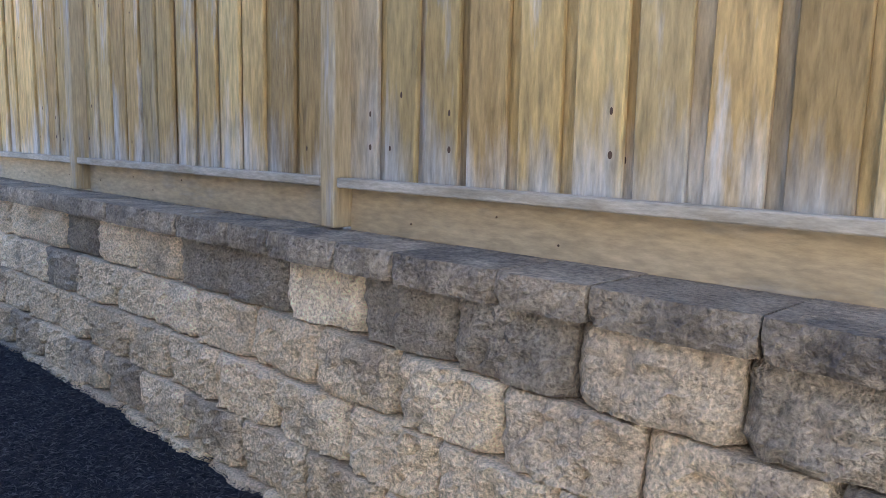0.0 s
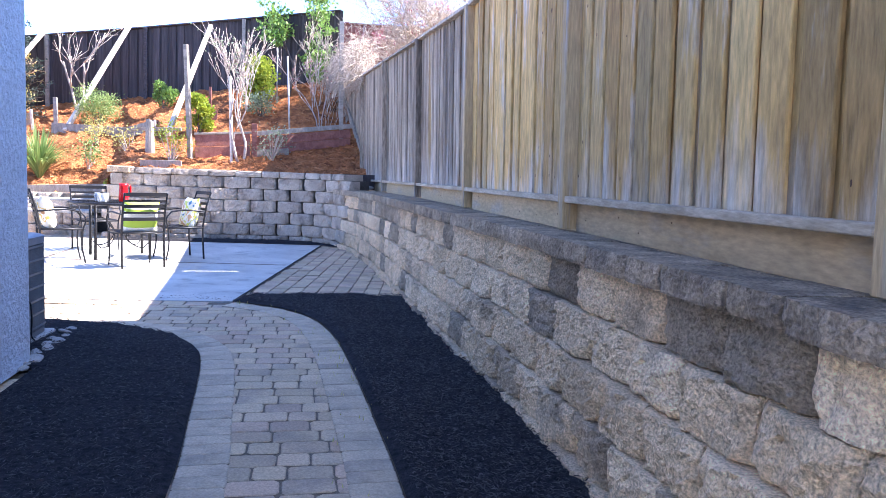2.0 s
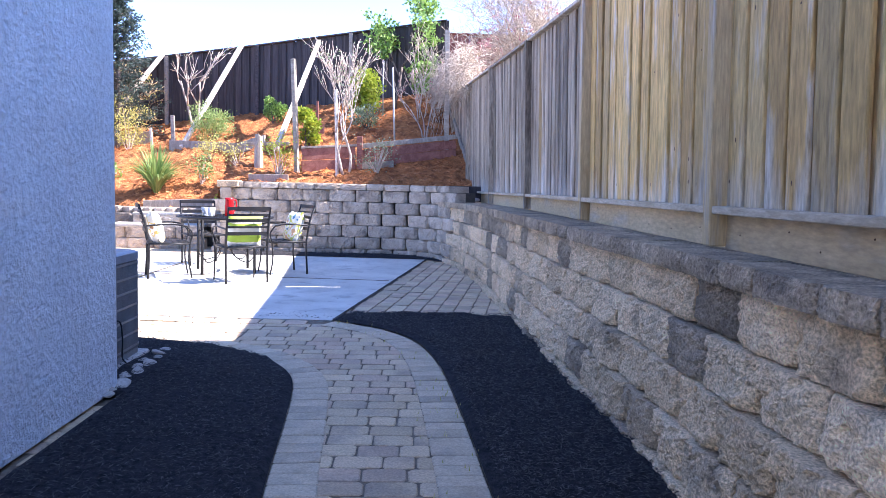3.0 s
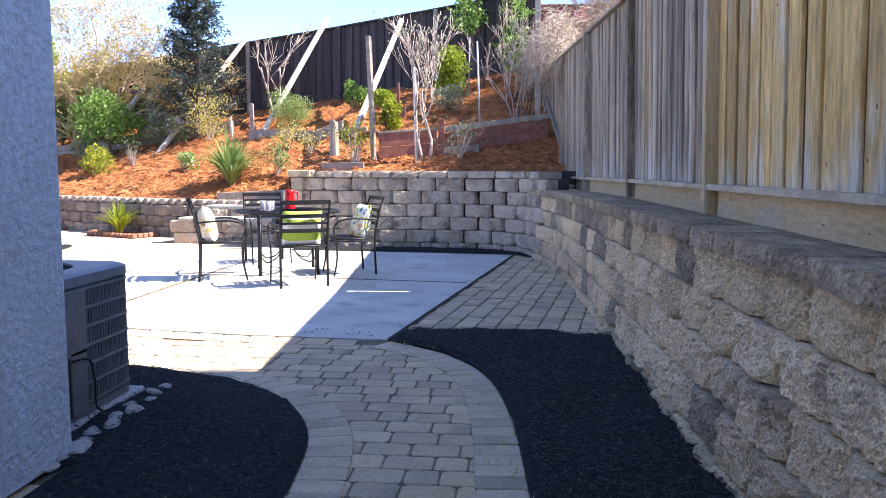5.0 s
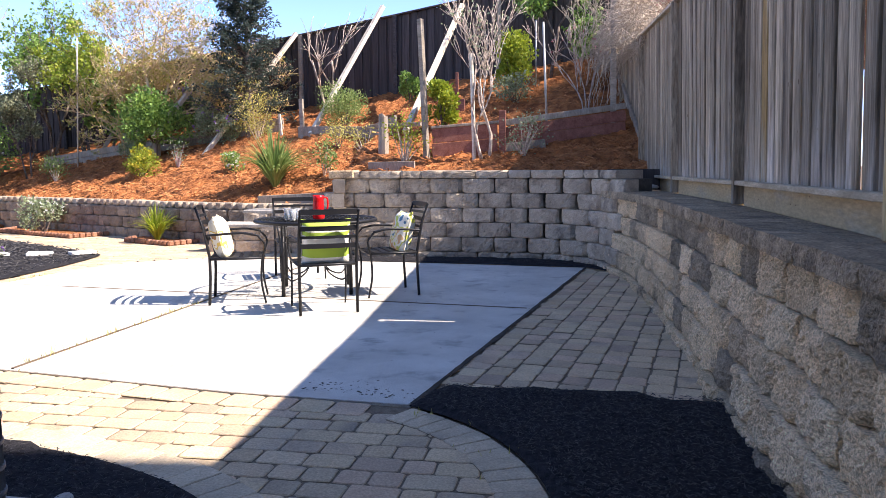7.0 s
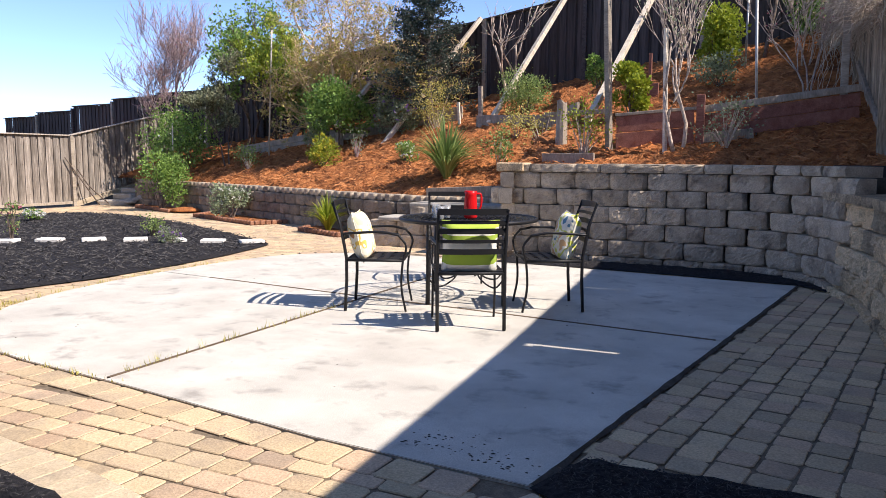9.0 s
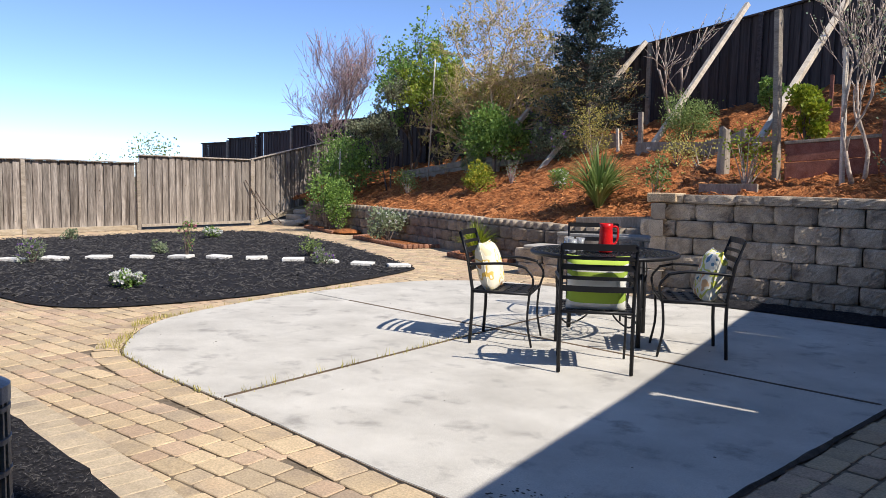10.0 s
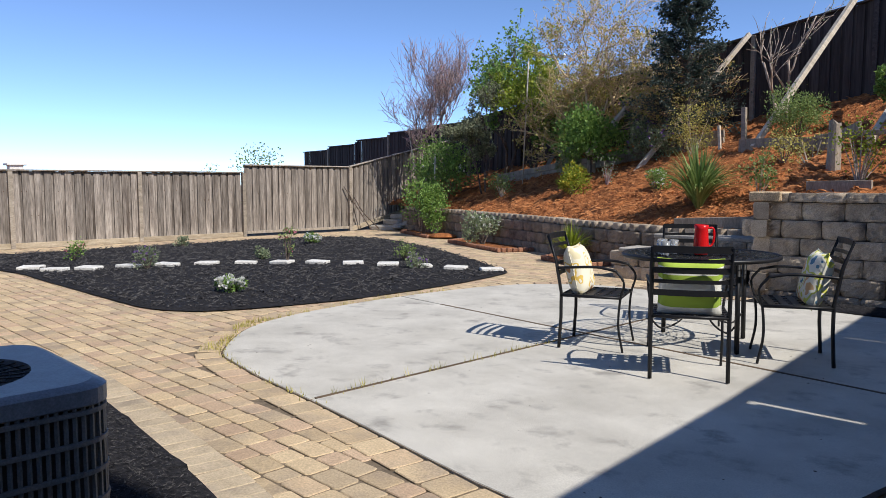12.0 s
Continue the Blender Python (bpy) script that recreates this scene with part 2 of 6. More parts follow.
M["petal_pink"] = leaf_material("pink_bud", (0.42, 0.10, 0.14), (0.62, 0.25, 0.28))


def striped(name):
    """Cushion cloth with broad green, lime and white bands."""
    m = material(name, (0.7, 0.7, 0.65), (0.8, 0.8, 0.75), 30, 0.95, 0.2, 300)
    n, k = m.node_tree.nodes, m.node_tree.links
    co = n.new("ShaderNodeTexCoord")
    sep = n.new("ShaderNodeSeparateXYZ")
    k.new(co.outputs["Object"], sep.inputs[0])
    mr = n.new("ShaderNodeMapRange")
    mr.inputs["From Min"].default_value, mr.inputs["From Max"].default_value = -0.21, 0.21
    k.new(sep.outputs["Z"], mr.inputs["Value"])
    cr = n.new("ShaderNodeValToRGB")
    cr.color_ramp.interpolation = "CONSTANT"
    bands = ((0.0, (0.76, 0.75, 0.68)), (0.24, (0.32, 0.45, 0.06)), (0.46, (0.76, 0.75, 0.68)), (0.68, (0.36, 0.50, 0.07)),
             (0.77, (0.76, 0.75, 0.68)), (0.88, (0.42, 0.56, 0.08)))
    cr.color_ramp.elements[0].color = (*bands[0][1], 1)
    cr.color_ramp.elements[1].position, cr.color_ramp.elements[1].color = bands[1][0], (*bands[1][1], 1)
    for p, c in bands[2:]:
        cr.color_ramp.elements.new(p).color = (*c, 1)
    k.new(mr.outputs[0], cr.inputs[0])
    k.new(cr.outputs[0], n["Principled BSDF"].inputs["Base Color"])
    return m


def floral(name, stops):
    """Cushion cloth with large printed blotches."""
    m = material(name, (0.7, 0.66, 0.55), (0.8, 0.76, 0.66), 30, 0.95, 0.2, 300)
    n, k = m.node_tree.nodes, m.node_tree.links
    co = n.new("ShaderNodeTexCoord")
    tx = n.new("ShaderNodeTexNoise")
    tx.inputs["Scale"].default_value, tx.inputs["Detail"].default_value = 7.0, 2.0
    k.new(co.outputs["Object"], tx.inputs["Vector"])
    cr = n.new("ShaderNodeValToRGB")
    cr.color_ramp.interpolation = "CONSTANT"
    cr.color_ramp.elements[0].color = (*stops[0][1], 1)
    cr.color_ramp.elements[1].position, cr.color_ramp.elements[1].color = stops[1][0], (*stops[1][1], 1)
    for p, c in stops[2:]:
        cr.color_ramp.elements.new(p).color = (*c, 1)
    k.new(tx.outputs["Fac"], cr.inputs[0])
    k.new(cr.outputs[0], n["Principled BSDF"].inputs["Base Color"])
    return m


M["stripes"] = striped("striped_cloth")
M["floral_a"] = floral("cream_floral_cloth", ((0, (0.70, 0.62, 0.40)), (0.38, (0.78, 0.73, 0.58)), (0.54, (0.72, 0.50, 0.12)), (0.59, (0.80, 0.76, 0.64)), (0.66, (0.42, 0.22, 0.10))))
M["floral_b"] = floral("blue_floral_cloth", ((0, (0.10, 0.22, 0.30)), (0.36, (0.78, 0.74, 0.60)), (0.48, (0.62, 0.62, 0.12)), (0.54, (0.80, 0.76, 0.64)), (0.62, (0.66, 0.40, 0.20))))
glass = bpy.data.materials.new("clear_glass")
glass.use_nodes = True
gb = glass.node_tree.nodes["Principled BSDF"]
gb.inputs["Base Color"].default_value = (0.9, 0.92, 0.93, 1)
gb.inputs["Transmission Weight"].default_value, gb.inputs["Roughness"].default_value, gb.inputs["IOR"].default_value = 0.75, 0.12, 1.5
M["glass"] = glass
tint = bpy.data.materials.new("tinted_table_glass")
tint.use_nodes = True
tb = tint.node_tree.nodes["Principled BSDF"]
tb.inputs["Base Color"].default_value = (0.10, 0.11, 0.12, 1)
tb.inputs["Transmission Weight"].default_value, tb.inputs["Roughness"].default_value = 0.6, 0.25
M["tint"] = tint


# ---- mesh helpers ----
def mesh_of(name, verts, faces, mat, smooth=False):
    me = bpy.data.meshes.new(name)
    me.from_pydata([tuple(v) for v in verts], [], faces)
    if mat:
        me.materials.append(mat)
    if smooth:
        me.polygons.foreach_set("use_smooth", [True] * len(me.polygons))
    me.update()
    return me


def part(name, bm, mat, parent=None, label="", smooth=False):
    """A bmesh as one mesh object under a thing or part."""
    me = bpy.data.meshes.new(name)
    bm.to_mesh(me)
    bm.free()
    if mat:
        me.materials.append(mat)
    if smooth:
        me.polygons.foreach_set("use_smooth", [True] * len(me.polygons))
    ob = new(name, me)
    ob.parent = parent
    return tagged(ob, label)


def put(name, me, parent=None, m=None, label=""):
    """An object on shared mesh data."""
    ob = new(name, me)
    ob.parent = parent
    if m is not None:
        ob.matrix_basis = m
    return tagged(ob, label)


def thing(name, x=0, y=0, z=0, rz=0, label="", category="", group="", kind=""):
    ob = new(name)
    ob.empty_display_size = 0.1
    ob.matrix_basis = pose(x, y, z, 0, 0, rz)
    return tagged(ob, label, category, group, kind)


def add_box(bm, sx, sy, sz, m=Matrix(), bevel=0.0):
    r = bmesh.ops.create_cube(bm, size=1, matrix=m @ Matrix.Diagonal((sx, sy, sz, 1)))
    if bevel:
        es = list({e for v in r["verts"] for e in v.link_edges})
        bmesh.ops.bevel(bm, geom=es, offset=bevel, segments=1, affect="EDGES")


def box_bm(sx, sy, sz, m=Matrix(), bevel=0.0):
    bm = bmesh.new()
    add_box(bm, sx, sy, sz, m, bevel)
    return bm


def tube_into(V, F, pts, radii, sides=6):
    """A swept tube along points, appended to vertex and face lists."""
    pts = [Vector(p) for p in pts]
    base = len(V)
    n = len(pts)
    for i, p in enumerate(pts):
        d = (pts[min(i + 1, n - 1)] - pts[max(i - 1, 0)])
        d = d.normalized() if d.length > 1e-6 else Vector((0, 0, 1))
        a = d.orthogonal().normalized() if abs(d.z) > 0.95 else d.cross(Vector((0, 0, 1))).normalized()
        b = d.cross(a)
        r = radii[i] if isinstance(radii, (list, tuple)) else radii
        for s in range(sides):
            t = 2 * math.pi * (s + 0.5) / sides
            V.append(p + a * (r * math.cos(t)) + b * (r * math.sin(t)))
    for i in range(n - 1):
        for s in range(sides):
            a0, a1 = base + i * sides + s, base + i * sides + (s + 1) % sides
            F.append((a0, a1, a1 + sides, a0 + sides))
    F.append(tuple(base + s for s in range(sides))[::-1])
    F.append(tuple(base + (n - 1) * sides + s for s in range(sides)))


def tube(name, pts, r, mat, parent=None, sides=8, label=""):
    V, F = [], []
    tube_into(V, F, pts, r, sides)
    return put(name, mesh_of(name, V, F, mat, True), parent, None, label)


def curve_points(pts, n=12):
    """A smooth line through control points (Catmull-Rom)."""
    P = [Vector(p) for p in pts]
    P = [P[0] * 2 - P[1]] + P + [P[-1] * 2 - P[-2]]
    out = []
    for i in range(1, len(P) - 2):
        for j in range(n):
            t = j / n
            a, b, c, d = P[i - 1], P[i], P[i + 1], P[i + 2]
            out.append(0.5 * ((2 * b) + (c - a) * t + (2 * a - 5 * b + 4 * c - d) * t * t + (3 * b - a - 3 * c + d) * t ** 3))
    out.append(P[-2])
    return out


def inside(x, y, poly):
    hit = False
    j = len(poly) - 1
    for i in range(len(poly)):
        xi, yi, xj, yj = poly[i][0], poly[i][1], poly[j][0], poly[j][1]
        if (yi > y) != (yj > y) and x < (xj - xi) * (y - yi) / (yj - yi) + xi:
            hit = not hit
        j = i
    return hit


def interp(x, rows, col):
    return float(np.interp(x, [r[0] for r in rows], [r[col] for r in rows]))


# ---- the plan ----
# face of the retaining walls at the ground, walked from the near end round the corner to the end of the tall wall
SIDE_WALL = curve_points([(-0.27, -7.5, 0), (-0.27, -4, 0), (-0.24, -1.5, 0), (-0.25, 0.5, 0), (-0.31, 2.0, 0), (-0.37, 4.0, 0), (-0.43, 6.0, 0), (-0.52, 7.5, 0),
                          (-0.68, 8.7, 0), (-1.05, 9.6, 0), (-1.8, 10.0, 0), (-3.2, 10.02, 0), (-4.5, 10.02, 0)], 8)
LOW_WALL = curve_points([(-4.9, 11.3, 0), (-6.6, 11.4, 0), (-8.3, 12.0, 0), (-10.0, 12.85, 0), (-12.0, 13.65, 0), (-14.5, 14.65, 0), (-16.9, 15.5, 0)], 8)
# the left and right edges of the winding path, and the other beds
BED_LEFT = curve_points([(-1.75, -7.5, 0), (-1.76, -3, 0), (-1.79, -0.6, 0), (-1.85, 0.4, 0), (-1.93, 1.4, 0), (-2.02, 1.85, 0), (-2.22, 2.22, 0), (-2.5, 2.5, 0), (-2.9, 2.7, 0),
                         (-3.4, 2.84, 0), (-4.1, 2.95, 0), (-5.4, 3.08, 0), (-7.0, 3.2, 0)], 14)
BED_RIGHT = curve_points([(-0.90, -7.5, 0), (-0.91, -3, 0), (-0.92, -0.7, 0), (-0.95, 0.2, 0), (-1.0, 1.2, 0), (-1.07, 2.1, 0), (-1.2, 2.8, 0), (-1.42, 3.25, 0), (-1.68, 3.52, 0), (-1.95, 3.69, 0)], 14)
CONCRETE = [(-1.95, 3.72), (-3.0, 3.78), (-4.45, 3.97), (-5.3, 4.05), (-5.98, 4.165)] + \
    [(p.x, p.y) for p in curve_points([(-6.14, 4.23, 0), (-6.48, 4.48, 0), (-6.86, 4.85, 0), (-7.10, 5.28, 0), (-7.28, 6.0, 0), (-7.36, 7.0, 0), (-7.28, 8.2, 0), (-7.0, 9.0, 0), (-6.3, 9.55, 0), (-5.6, 9.62, 0)], 5)] + \
    [(-3.07, 9.5), (-1.04, 9.3)]
FAR_BED = [(p.x, p.y) for p in curve_points([(-16.4, 3.4, 0), (-13.7, 4.5, 0), (-11.5, 4.6, 0), (-9.6, 4.62, 0), (-8.6, 4.66, 0), (-8.05, 4.95, 0), (-7.78, 5.5, 0), (-7.58, 6.5, 0), (-7.6, 7.5, 0), (-7.68, 8.4, 0), (-7.9, 9.5, 0),
                                             (-8.15, 9.9, 0), (-8.9, 10.35, 0), (-10.7, 11.3, 0), (-12.4, 12.1, 0), (-14.0, 12.65, 0), (-15.2, 12.75, 0), (-16.1, 12.0, 0), (-16.5, 9.1, 0), (-16.5, 6.2, 0)], 5)]
LEFT_BED = [(p.x, p.y) for p in BED_LEFT] + [(-7.0, 1.3), (-2.85, 1.3), (-2.85, -7.5)]
RIGHT_BED = [(p.x, p.y) for p in BED_RIGHT] + [(-1.83, 4.06), (-0.2, 4.0), (-0.1, -7.5)]
BACK_BED = [(-4.4, 9.56), (-3.0, 9.52), (-1.04, 9.32), (-0.7, 8.9), (-0.6, 9.9), (-1.7, 10.3), (-4.4, 10.3)]
TERRAIN = [(-22, 17.2, 0.9), (-18.4, 16.1, 0.72), (-14.5, 14.85, 0.64), (-12, 13.85, 0.64), (-10, 13.05, 0.64), (-8.3, 12.2, 0.64), (-6.6, 11.6, 0.64), (-4.95, 11.5, 0.66), (-4.6, 10.2, 1.06), (0.3, 10.2, 1.06)]


def side_x(y):
    return 0.08 - 0.065 * max(0.0, y - 6.0)


def fence_y(x):
    return 16.2 + (0.1 - x) * 0.15


def hill_top(x):
    return float(np.interp(x, (-34, -27, -21, -17, -5.5, 0.5), (0.75, 1.12, 1.5, 1.62, 2.95, 3.73)))


def hill_z(x, y):
    yw, zw = interp(x, TERRAIN, 1), interp(x, TERRAIN, 2)
    s = (y - yw) / (fence_y(x) - yw)
    return zw + (hill_top(x) - zw) * s


# ---- ground ----
def ground_sheet():
    V = [(-3000, -3000, -0.09), (3000, -3000, -0.09), (3000, 3000, -0.09), (-3000, 3000, -0.09)]
    tagged(put("ground", mesh_of("ground", V, [(0, 1, 2, 3)], M["soil"])), "bare brown soil reaching past the garden", "ground", kind="structure")
    V = [(-18.3, -8, -0.010), (0.2, -8, -0.010), (0.2, 11, -0.010), (-4, 12.5, -0.010), (-18.3, 17, -0.010)]
    tagged(put("paver_bedding", mesh_of("paver_bedding", V, [(0, 1, 2, 3, 4)], M["sand"])), "dark jointing sand under the pavers", "ground", kind="structure")


ground_sheet()


def mulch_bed(name, poly, label, step=0.09, low=0.012, high=0.05, edge=0.15):
    """A bed with an uneven, slightly heaped surface that thins towards its rim."""
    bm = bmesh.new()
    vs = [bm.verts.new((x, y, 0)) for x, y in poly]
    f = bm.faces.new(vs)
    if f.normal.z < 0:
        bmesh.ops.reverse_faces(bm, faces=[f])
    xs, ys = [p[0] for p in poly], [p[1] for p in poly]
    for a0, a1, no in ((min(xs), max(xs), (1, 0, 0)), (min(ys), max(ys), (0, 1, 0))):
        c = a0 + step
        while c < a1:
            bmesh.ops.bisect_plane(bm, geom=bm.verts[:] + bm.edges[:] + bm.faces[:], plane_co=Vector(no) * c, plane_no=no)
            c += step
    for v in bm.verts:
        rim = v.is_boundary
        h = noise.noise(v.co * 3.1) * 0.012 + noise.noise(v.co * 11.0) * 0.014
        v.co.z = low if rim else low + (high - low) * 0.6 + h
    ob = part(name, bm, M["black_mulch"], None, "", True)
    return tagged(ob, label, "mulch bed", kind="structure")


mulch_bed("mulch_bed_left", LEFT_BED, "fresh black mulch bed along the house")
mulch_bed("mulch_bed_right", RIGHT_BED, "fresh black mulch bed along the retaining wall")
mulch_bed("mulch_bed_back", BACK_BED, "narrow black mulch strip behind the patio", high=0.04)
mulch_bed("mulch_bed_far", FAR_BED, "large black mulch bed with stepping stones", step=0.22)


def chips(name, spots, mat, label, size=(0.012, 0.05), seed=3, zf=None):
    """Thousands of slivers of shredded bark in one object."""
    rnd = random.Random(seed)
    V, F = [], []
    for x, y, z in spots:
        a, t = rnd.uniform(0, 6.28), rnd.uniform(-0.5, 0.5)
        l = rnd.uniform(*size) * 0.7
        w = l * rnd.uniform(0.10, 0.22)
        d = Vector((math.cos(a) * math.cos(t), math.sin(a) * math.cos(t), math.sin(t))) * l
        s = Vector((-math.sin(a), math.cos(a), rnd.uniform(-0.6, 0.6))) * w
        p = Vector((x, y, z + 0.006))
        up = Vector((0, 0, w))
        b = len(V)
        V += [p - d - s, p - d + s, p + d + up * 0.3, p + up * 1.6]
        F += [(b, b + 1, b + 3), (b + 1, b + 2, b + 3), (b + 2, b, b + 3)]
    return tagged(put(name, mesh_of(name, V, F, mat)), label, "mulch", kind="stuff")


def scatter(poly, n, seed, ymin=-9, ymax=99, z=0.045):
    rnd = random.Random(seed)
    xs, ys = [p[0] for p in poly], [p[1] for p in poly]
    out = []
    while len(out) < n:
        x, y = rnd.uniform(min(xs), max(xs)), rnd.uniform(max(ymin, min(ys)), min(ymax, max(ys)))
        if all(inside(x + dx, y + dy, poly) for dx, dy in ((0.04, 0), (-0.04, 0), (0, 0.04), (0, -0.04))):
            out.append((x, y, z + noise.noise(Vector((x, y, 0)) * 3.1) * 0.012 - 0.006))
    return out


chips("mulch_chips", scatter(LEFT_BED, 26000, 1, -2) + scatter(RIGHT_BED, 26000, 2, -3) + scatter(BACK_BED, 1600, 4), M["black_chip"], "shredded black bark chips", (0.006, 0.024))
chips("mulch_chips", scatter(FAR_BED, 12000, 5), M["black_chip"], "shredded black bark chips", (0.02, 0.08), 6)


def hill_bump(p):
    return noise.noise(p * 0.9) * 0.07 + noise.noise(p * 3.2) * 0.07 + noise.noise(p * 7) * 0.065 + noise.noise(p * 15) * 0.05


def hill():
    """The planted slope between the retaining walls and the upper fence."""
    V, F = [], []
    nx, ny = 360, 120
    for i in range(nx + 1):
        x = -24 + 24.3 * i / nx
        yw = interp(x, TERRAIN, 1)
        yf = fence_y(x) + 3.5
        for j in range(ny + 1):
            y = yw + (yf - yw) * j / ny
            p = Vector((x, y, 0))
            h = hill_bump(p)
            V.append((x, y, hill_z(x, y) + (h if j > 0 else h * 0.2)))
    for i in range(nx):
        for j in range(ny):
            a = i * (ny + 1) + j
            F.append((a, a + ny + 1, a + ny + 2, a + 1))
    tagged(put("hillside", mesh_of("hillside", V, F, M["bark"], True)), "slope covered in reddish bark mulch", "slope", kind="structure")
    rnd = random.Random(9)
    spots = []
    while len(spots) < 26000:
        x = rnd.uniform(-15, 0)
        y = rnd.uniform(interp(x, TERRAIN, 1), fence_y(x))
        if rnd.random() < 0.4:
            y = interp(x, TERRAIN, 1) + rnd.random() * 2.5
        p = Vector((x, y, 0))
        spots.append((x, y, hill_z(x, y) + hill_bump(p)))
    chips("bark_chips", spots, M["bark_chip"], "reddish bark chips on the slope", (0.03, 0.10), 7)


hill()


# ---- patio slab in four pours ----
def clip_half(poly, px, py, nx, ny):
    out = []
    for i in range(len(poly)):
        a, b = poly[i], poly[(i + 1) % len(poly)]
        da, db = (a[0] - px) * nx + (a[1] - py) * ny, (b[0] - px) * nx + (b[1] - py) * ny
        if da >= 0:
            out.append(a)
        if (da >= 0) != (db >= 0):
            t = da / (da - db)
            out.append((a[0] + (b[0] - a[0]) * t, a[1] + (b[1] - a[1]) * t))
    return out


def slab_bm(poly, z0, z1, bevel):
    bm = bmesh.new()
    vs = [bm.verts.new((x, y, z0)) for x, y in poly]
    f = bm.faces.new(vs)
    bm.normal_update()
    if f.normal.z > 0:
        bmesh.ops.reverse_faces(bm, faces=[f])
    r = bmesh.ops.extrude_face_region(bm, geom=[f])
    top = [v for v in r["geom"] if isinstance(v, bmesh.types.BMVert)]
    for v in top:
        v.co.z = z1
    bm.normal_update()
    if bevel:
        es = [e for e in bm.edges if all(v in top for v in e.verts)]
        bmesh.ops.bevel(bm, geom=es, offset=bevel, segments=2, affect="EDGES")
    bmesh.ops.recalc_face_normals(bm, faces=bm.faces)
    return bm


patio = thing("patio", label="pale concrete patio in four pours with grown joints", category="patio", kind="structure")
JX, J0, J1 = -4.58, (-6.62, 7.05), (-1.55, 6.52)
jn = (-(J1[1] - J0[1]), J1[0] - J0[0])
jl = math.hypot(*jn)
jn = (jn[0] / jl, jn[1] / jl)
for sx in (1, -1):
    for sy in (1, -1):
        pl = clip_half(CONCRETE, JX + sx * 0.010, 0, sx, 0)
        pl = clip_half(pl, J0[0] + jn[0] * sy * 0.009, J0[1] + jn[1] * sy * 0.009, jn[0] * sy, jn[1] * sy)
        part("concrete_slab", slab_bm(pl, -0.03, 0.006, 0.003), M["concrete"], patio)
def joint_strip(a, b, w):
    d = Vector((b[0] - a[0], b[1] - a[1], 0))
    ob = part("joint", box_bm(d.length, w, 0.03, Matrix(), 0), M["soil"], patio, "dirt-filled joint")
    ob.matrix_basis = pose((a[0] + b[0]) / 2, (a[1] + b[1]) / 2, -0.006, 0, 0, math.degrees(math.atan2(d.y, d.x)))


joint_strip((JX, 4.02), (JX, 9.5), 0.03)
joint_strip(J0, J1, 0.03)
V, F = [], []
cx, cy = sum(p[0] for p in CONCRETE) / len(CONCRETE), sum(p[1] for p in CONCRETE) / len(CONCRETE)
for x, y in CONCRETE:
    d = Vector((x - cx, y - cy, 0)).normalized()
    w = 0.012 + 0.012 * noise.noise(Vector((x * 2, y * 2, 0)))
    V += [(x - d.x * 0.02, y - d.y * 0.02, 0.0025), (x + d.x * w, y + d.y * w, 0.0025)]
n = len(CONCRETE)
F = [(2 * i, 2 * i + 1, (2 * i + 3) % (2 * n), (2 * i + 2) % (2 * n)) for i in range(n)]
put("edge_joint", mesh_of("edge_joint", V, F, M["soil"]), patio, None, "dirt-filled joint round the slab")

V, F = [], []
for i in range(121):
    u = i / 120
    x, y = -1.95 + 0.91 * u, 3.72 + 5.58 * u
    a = 0.010 + 0.014 * noise.noise(Vector((y * 3.1, 0, 0))) + 0.012 * noise.noise(Vector((y * 14, 3, 0)))
    c = 0.020 + 0.018 * noise.noise(Vector((y * 2.7, 9, 0))) + 0.012 * noise.noise(Vector((y * 15, 5, 0)))
    V += [(x - a, y, 0.0075), (x, y, 0.016), (x + c, y, 0.002)]
F = [(3 * i + k, 3 * i + k + 1, 3 * i + k + 4, 3 * i + k + 3) for i in range(120) for k in (0, 1)]
put("dirt_seam", mesh_of("dirt_seam", V, F, M["core"]), patio, None, "dark crumbling dirt along the slab edge")
rnd = random.Random(61)
V, F = [], []
for i in range(190):
    u = rnd.random()
    x, y = -2.0 - 0.6 * u + rnd.gauss(0, 0.05), 3.80 + 0.08 * u + abs(rnd.gauss(0, 0.12))
    if i > 110:
        x, y = rnd.uniform(-6.5, -1.6), rnd.uniform(4.3, 9.2)
    r, a = rnd.uniform(0.002, 0.011), rnd.uniform(0, 6.28)
    b = len(V)
    V += [(x + r * rnd.uniform(0.5, 1.4) * math.cos(a + k * 1.257), y + r * rnd.uniform(0.3, 0.9) * math.sin(a + k * 1.257), 0.0072) for k in range(5)] + [(x, y, 0.0072 + r * 0.35)]
    F += [(b + k, b + (k + 1) % 5, b + 5) for k in range(5)]
tagged(put("soil_crumbs", mesh_of("soil_crumbs", V, F, M["core"])), "dark soil crumbs and moss specks on the slab", "soil", kind="stuff")

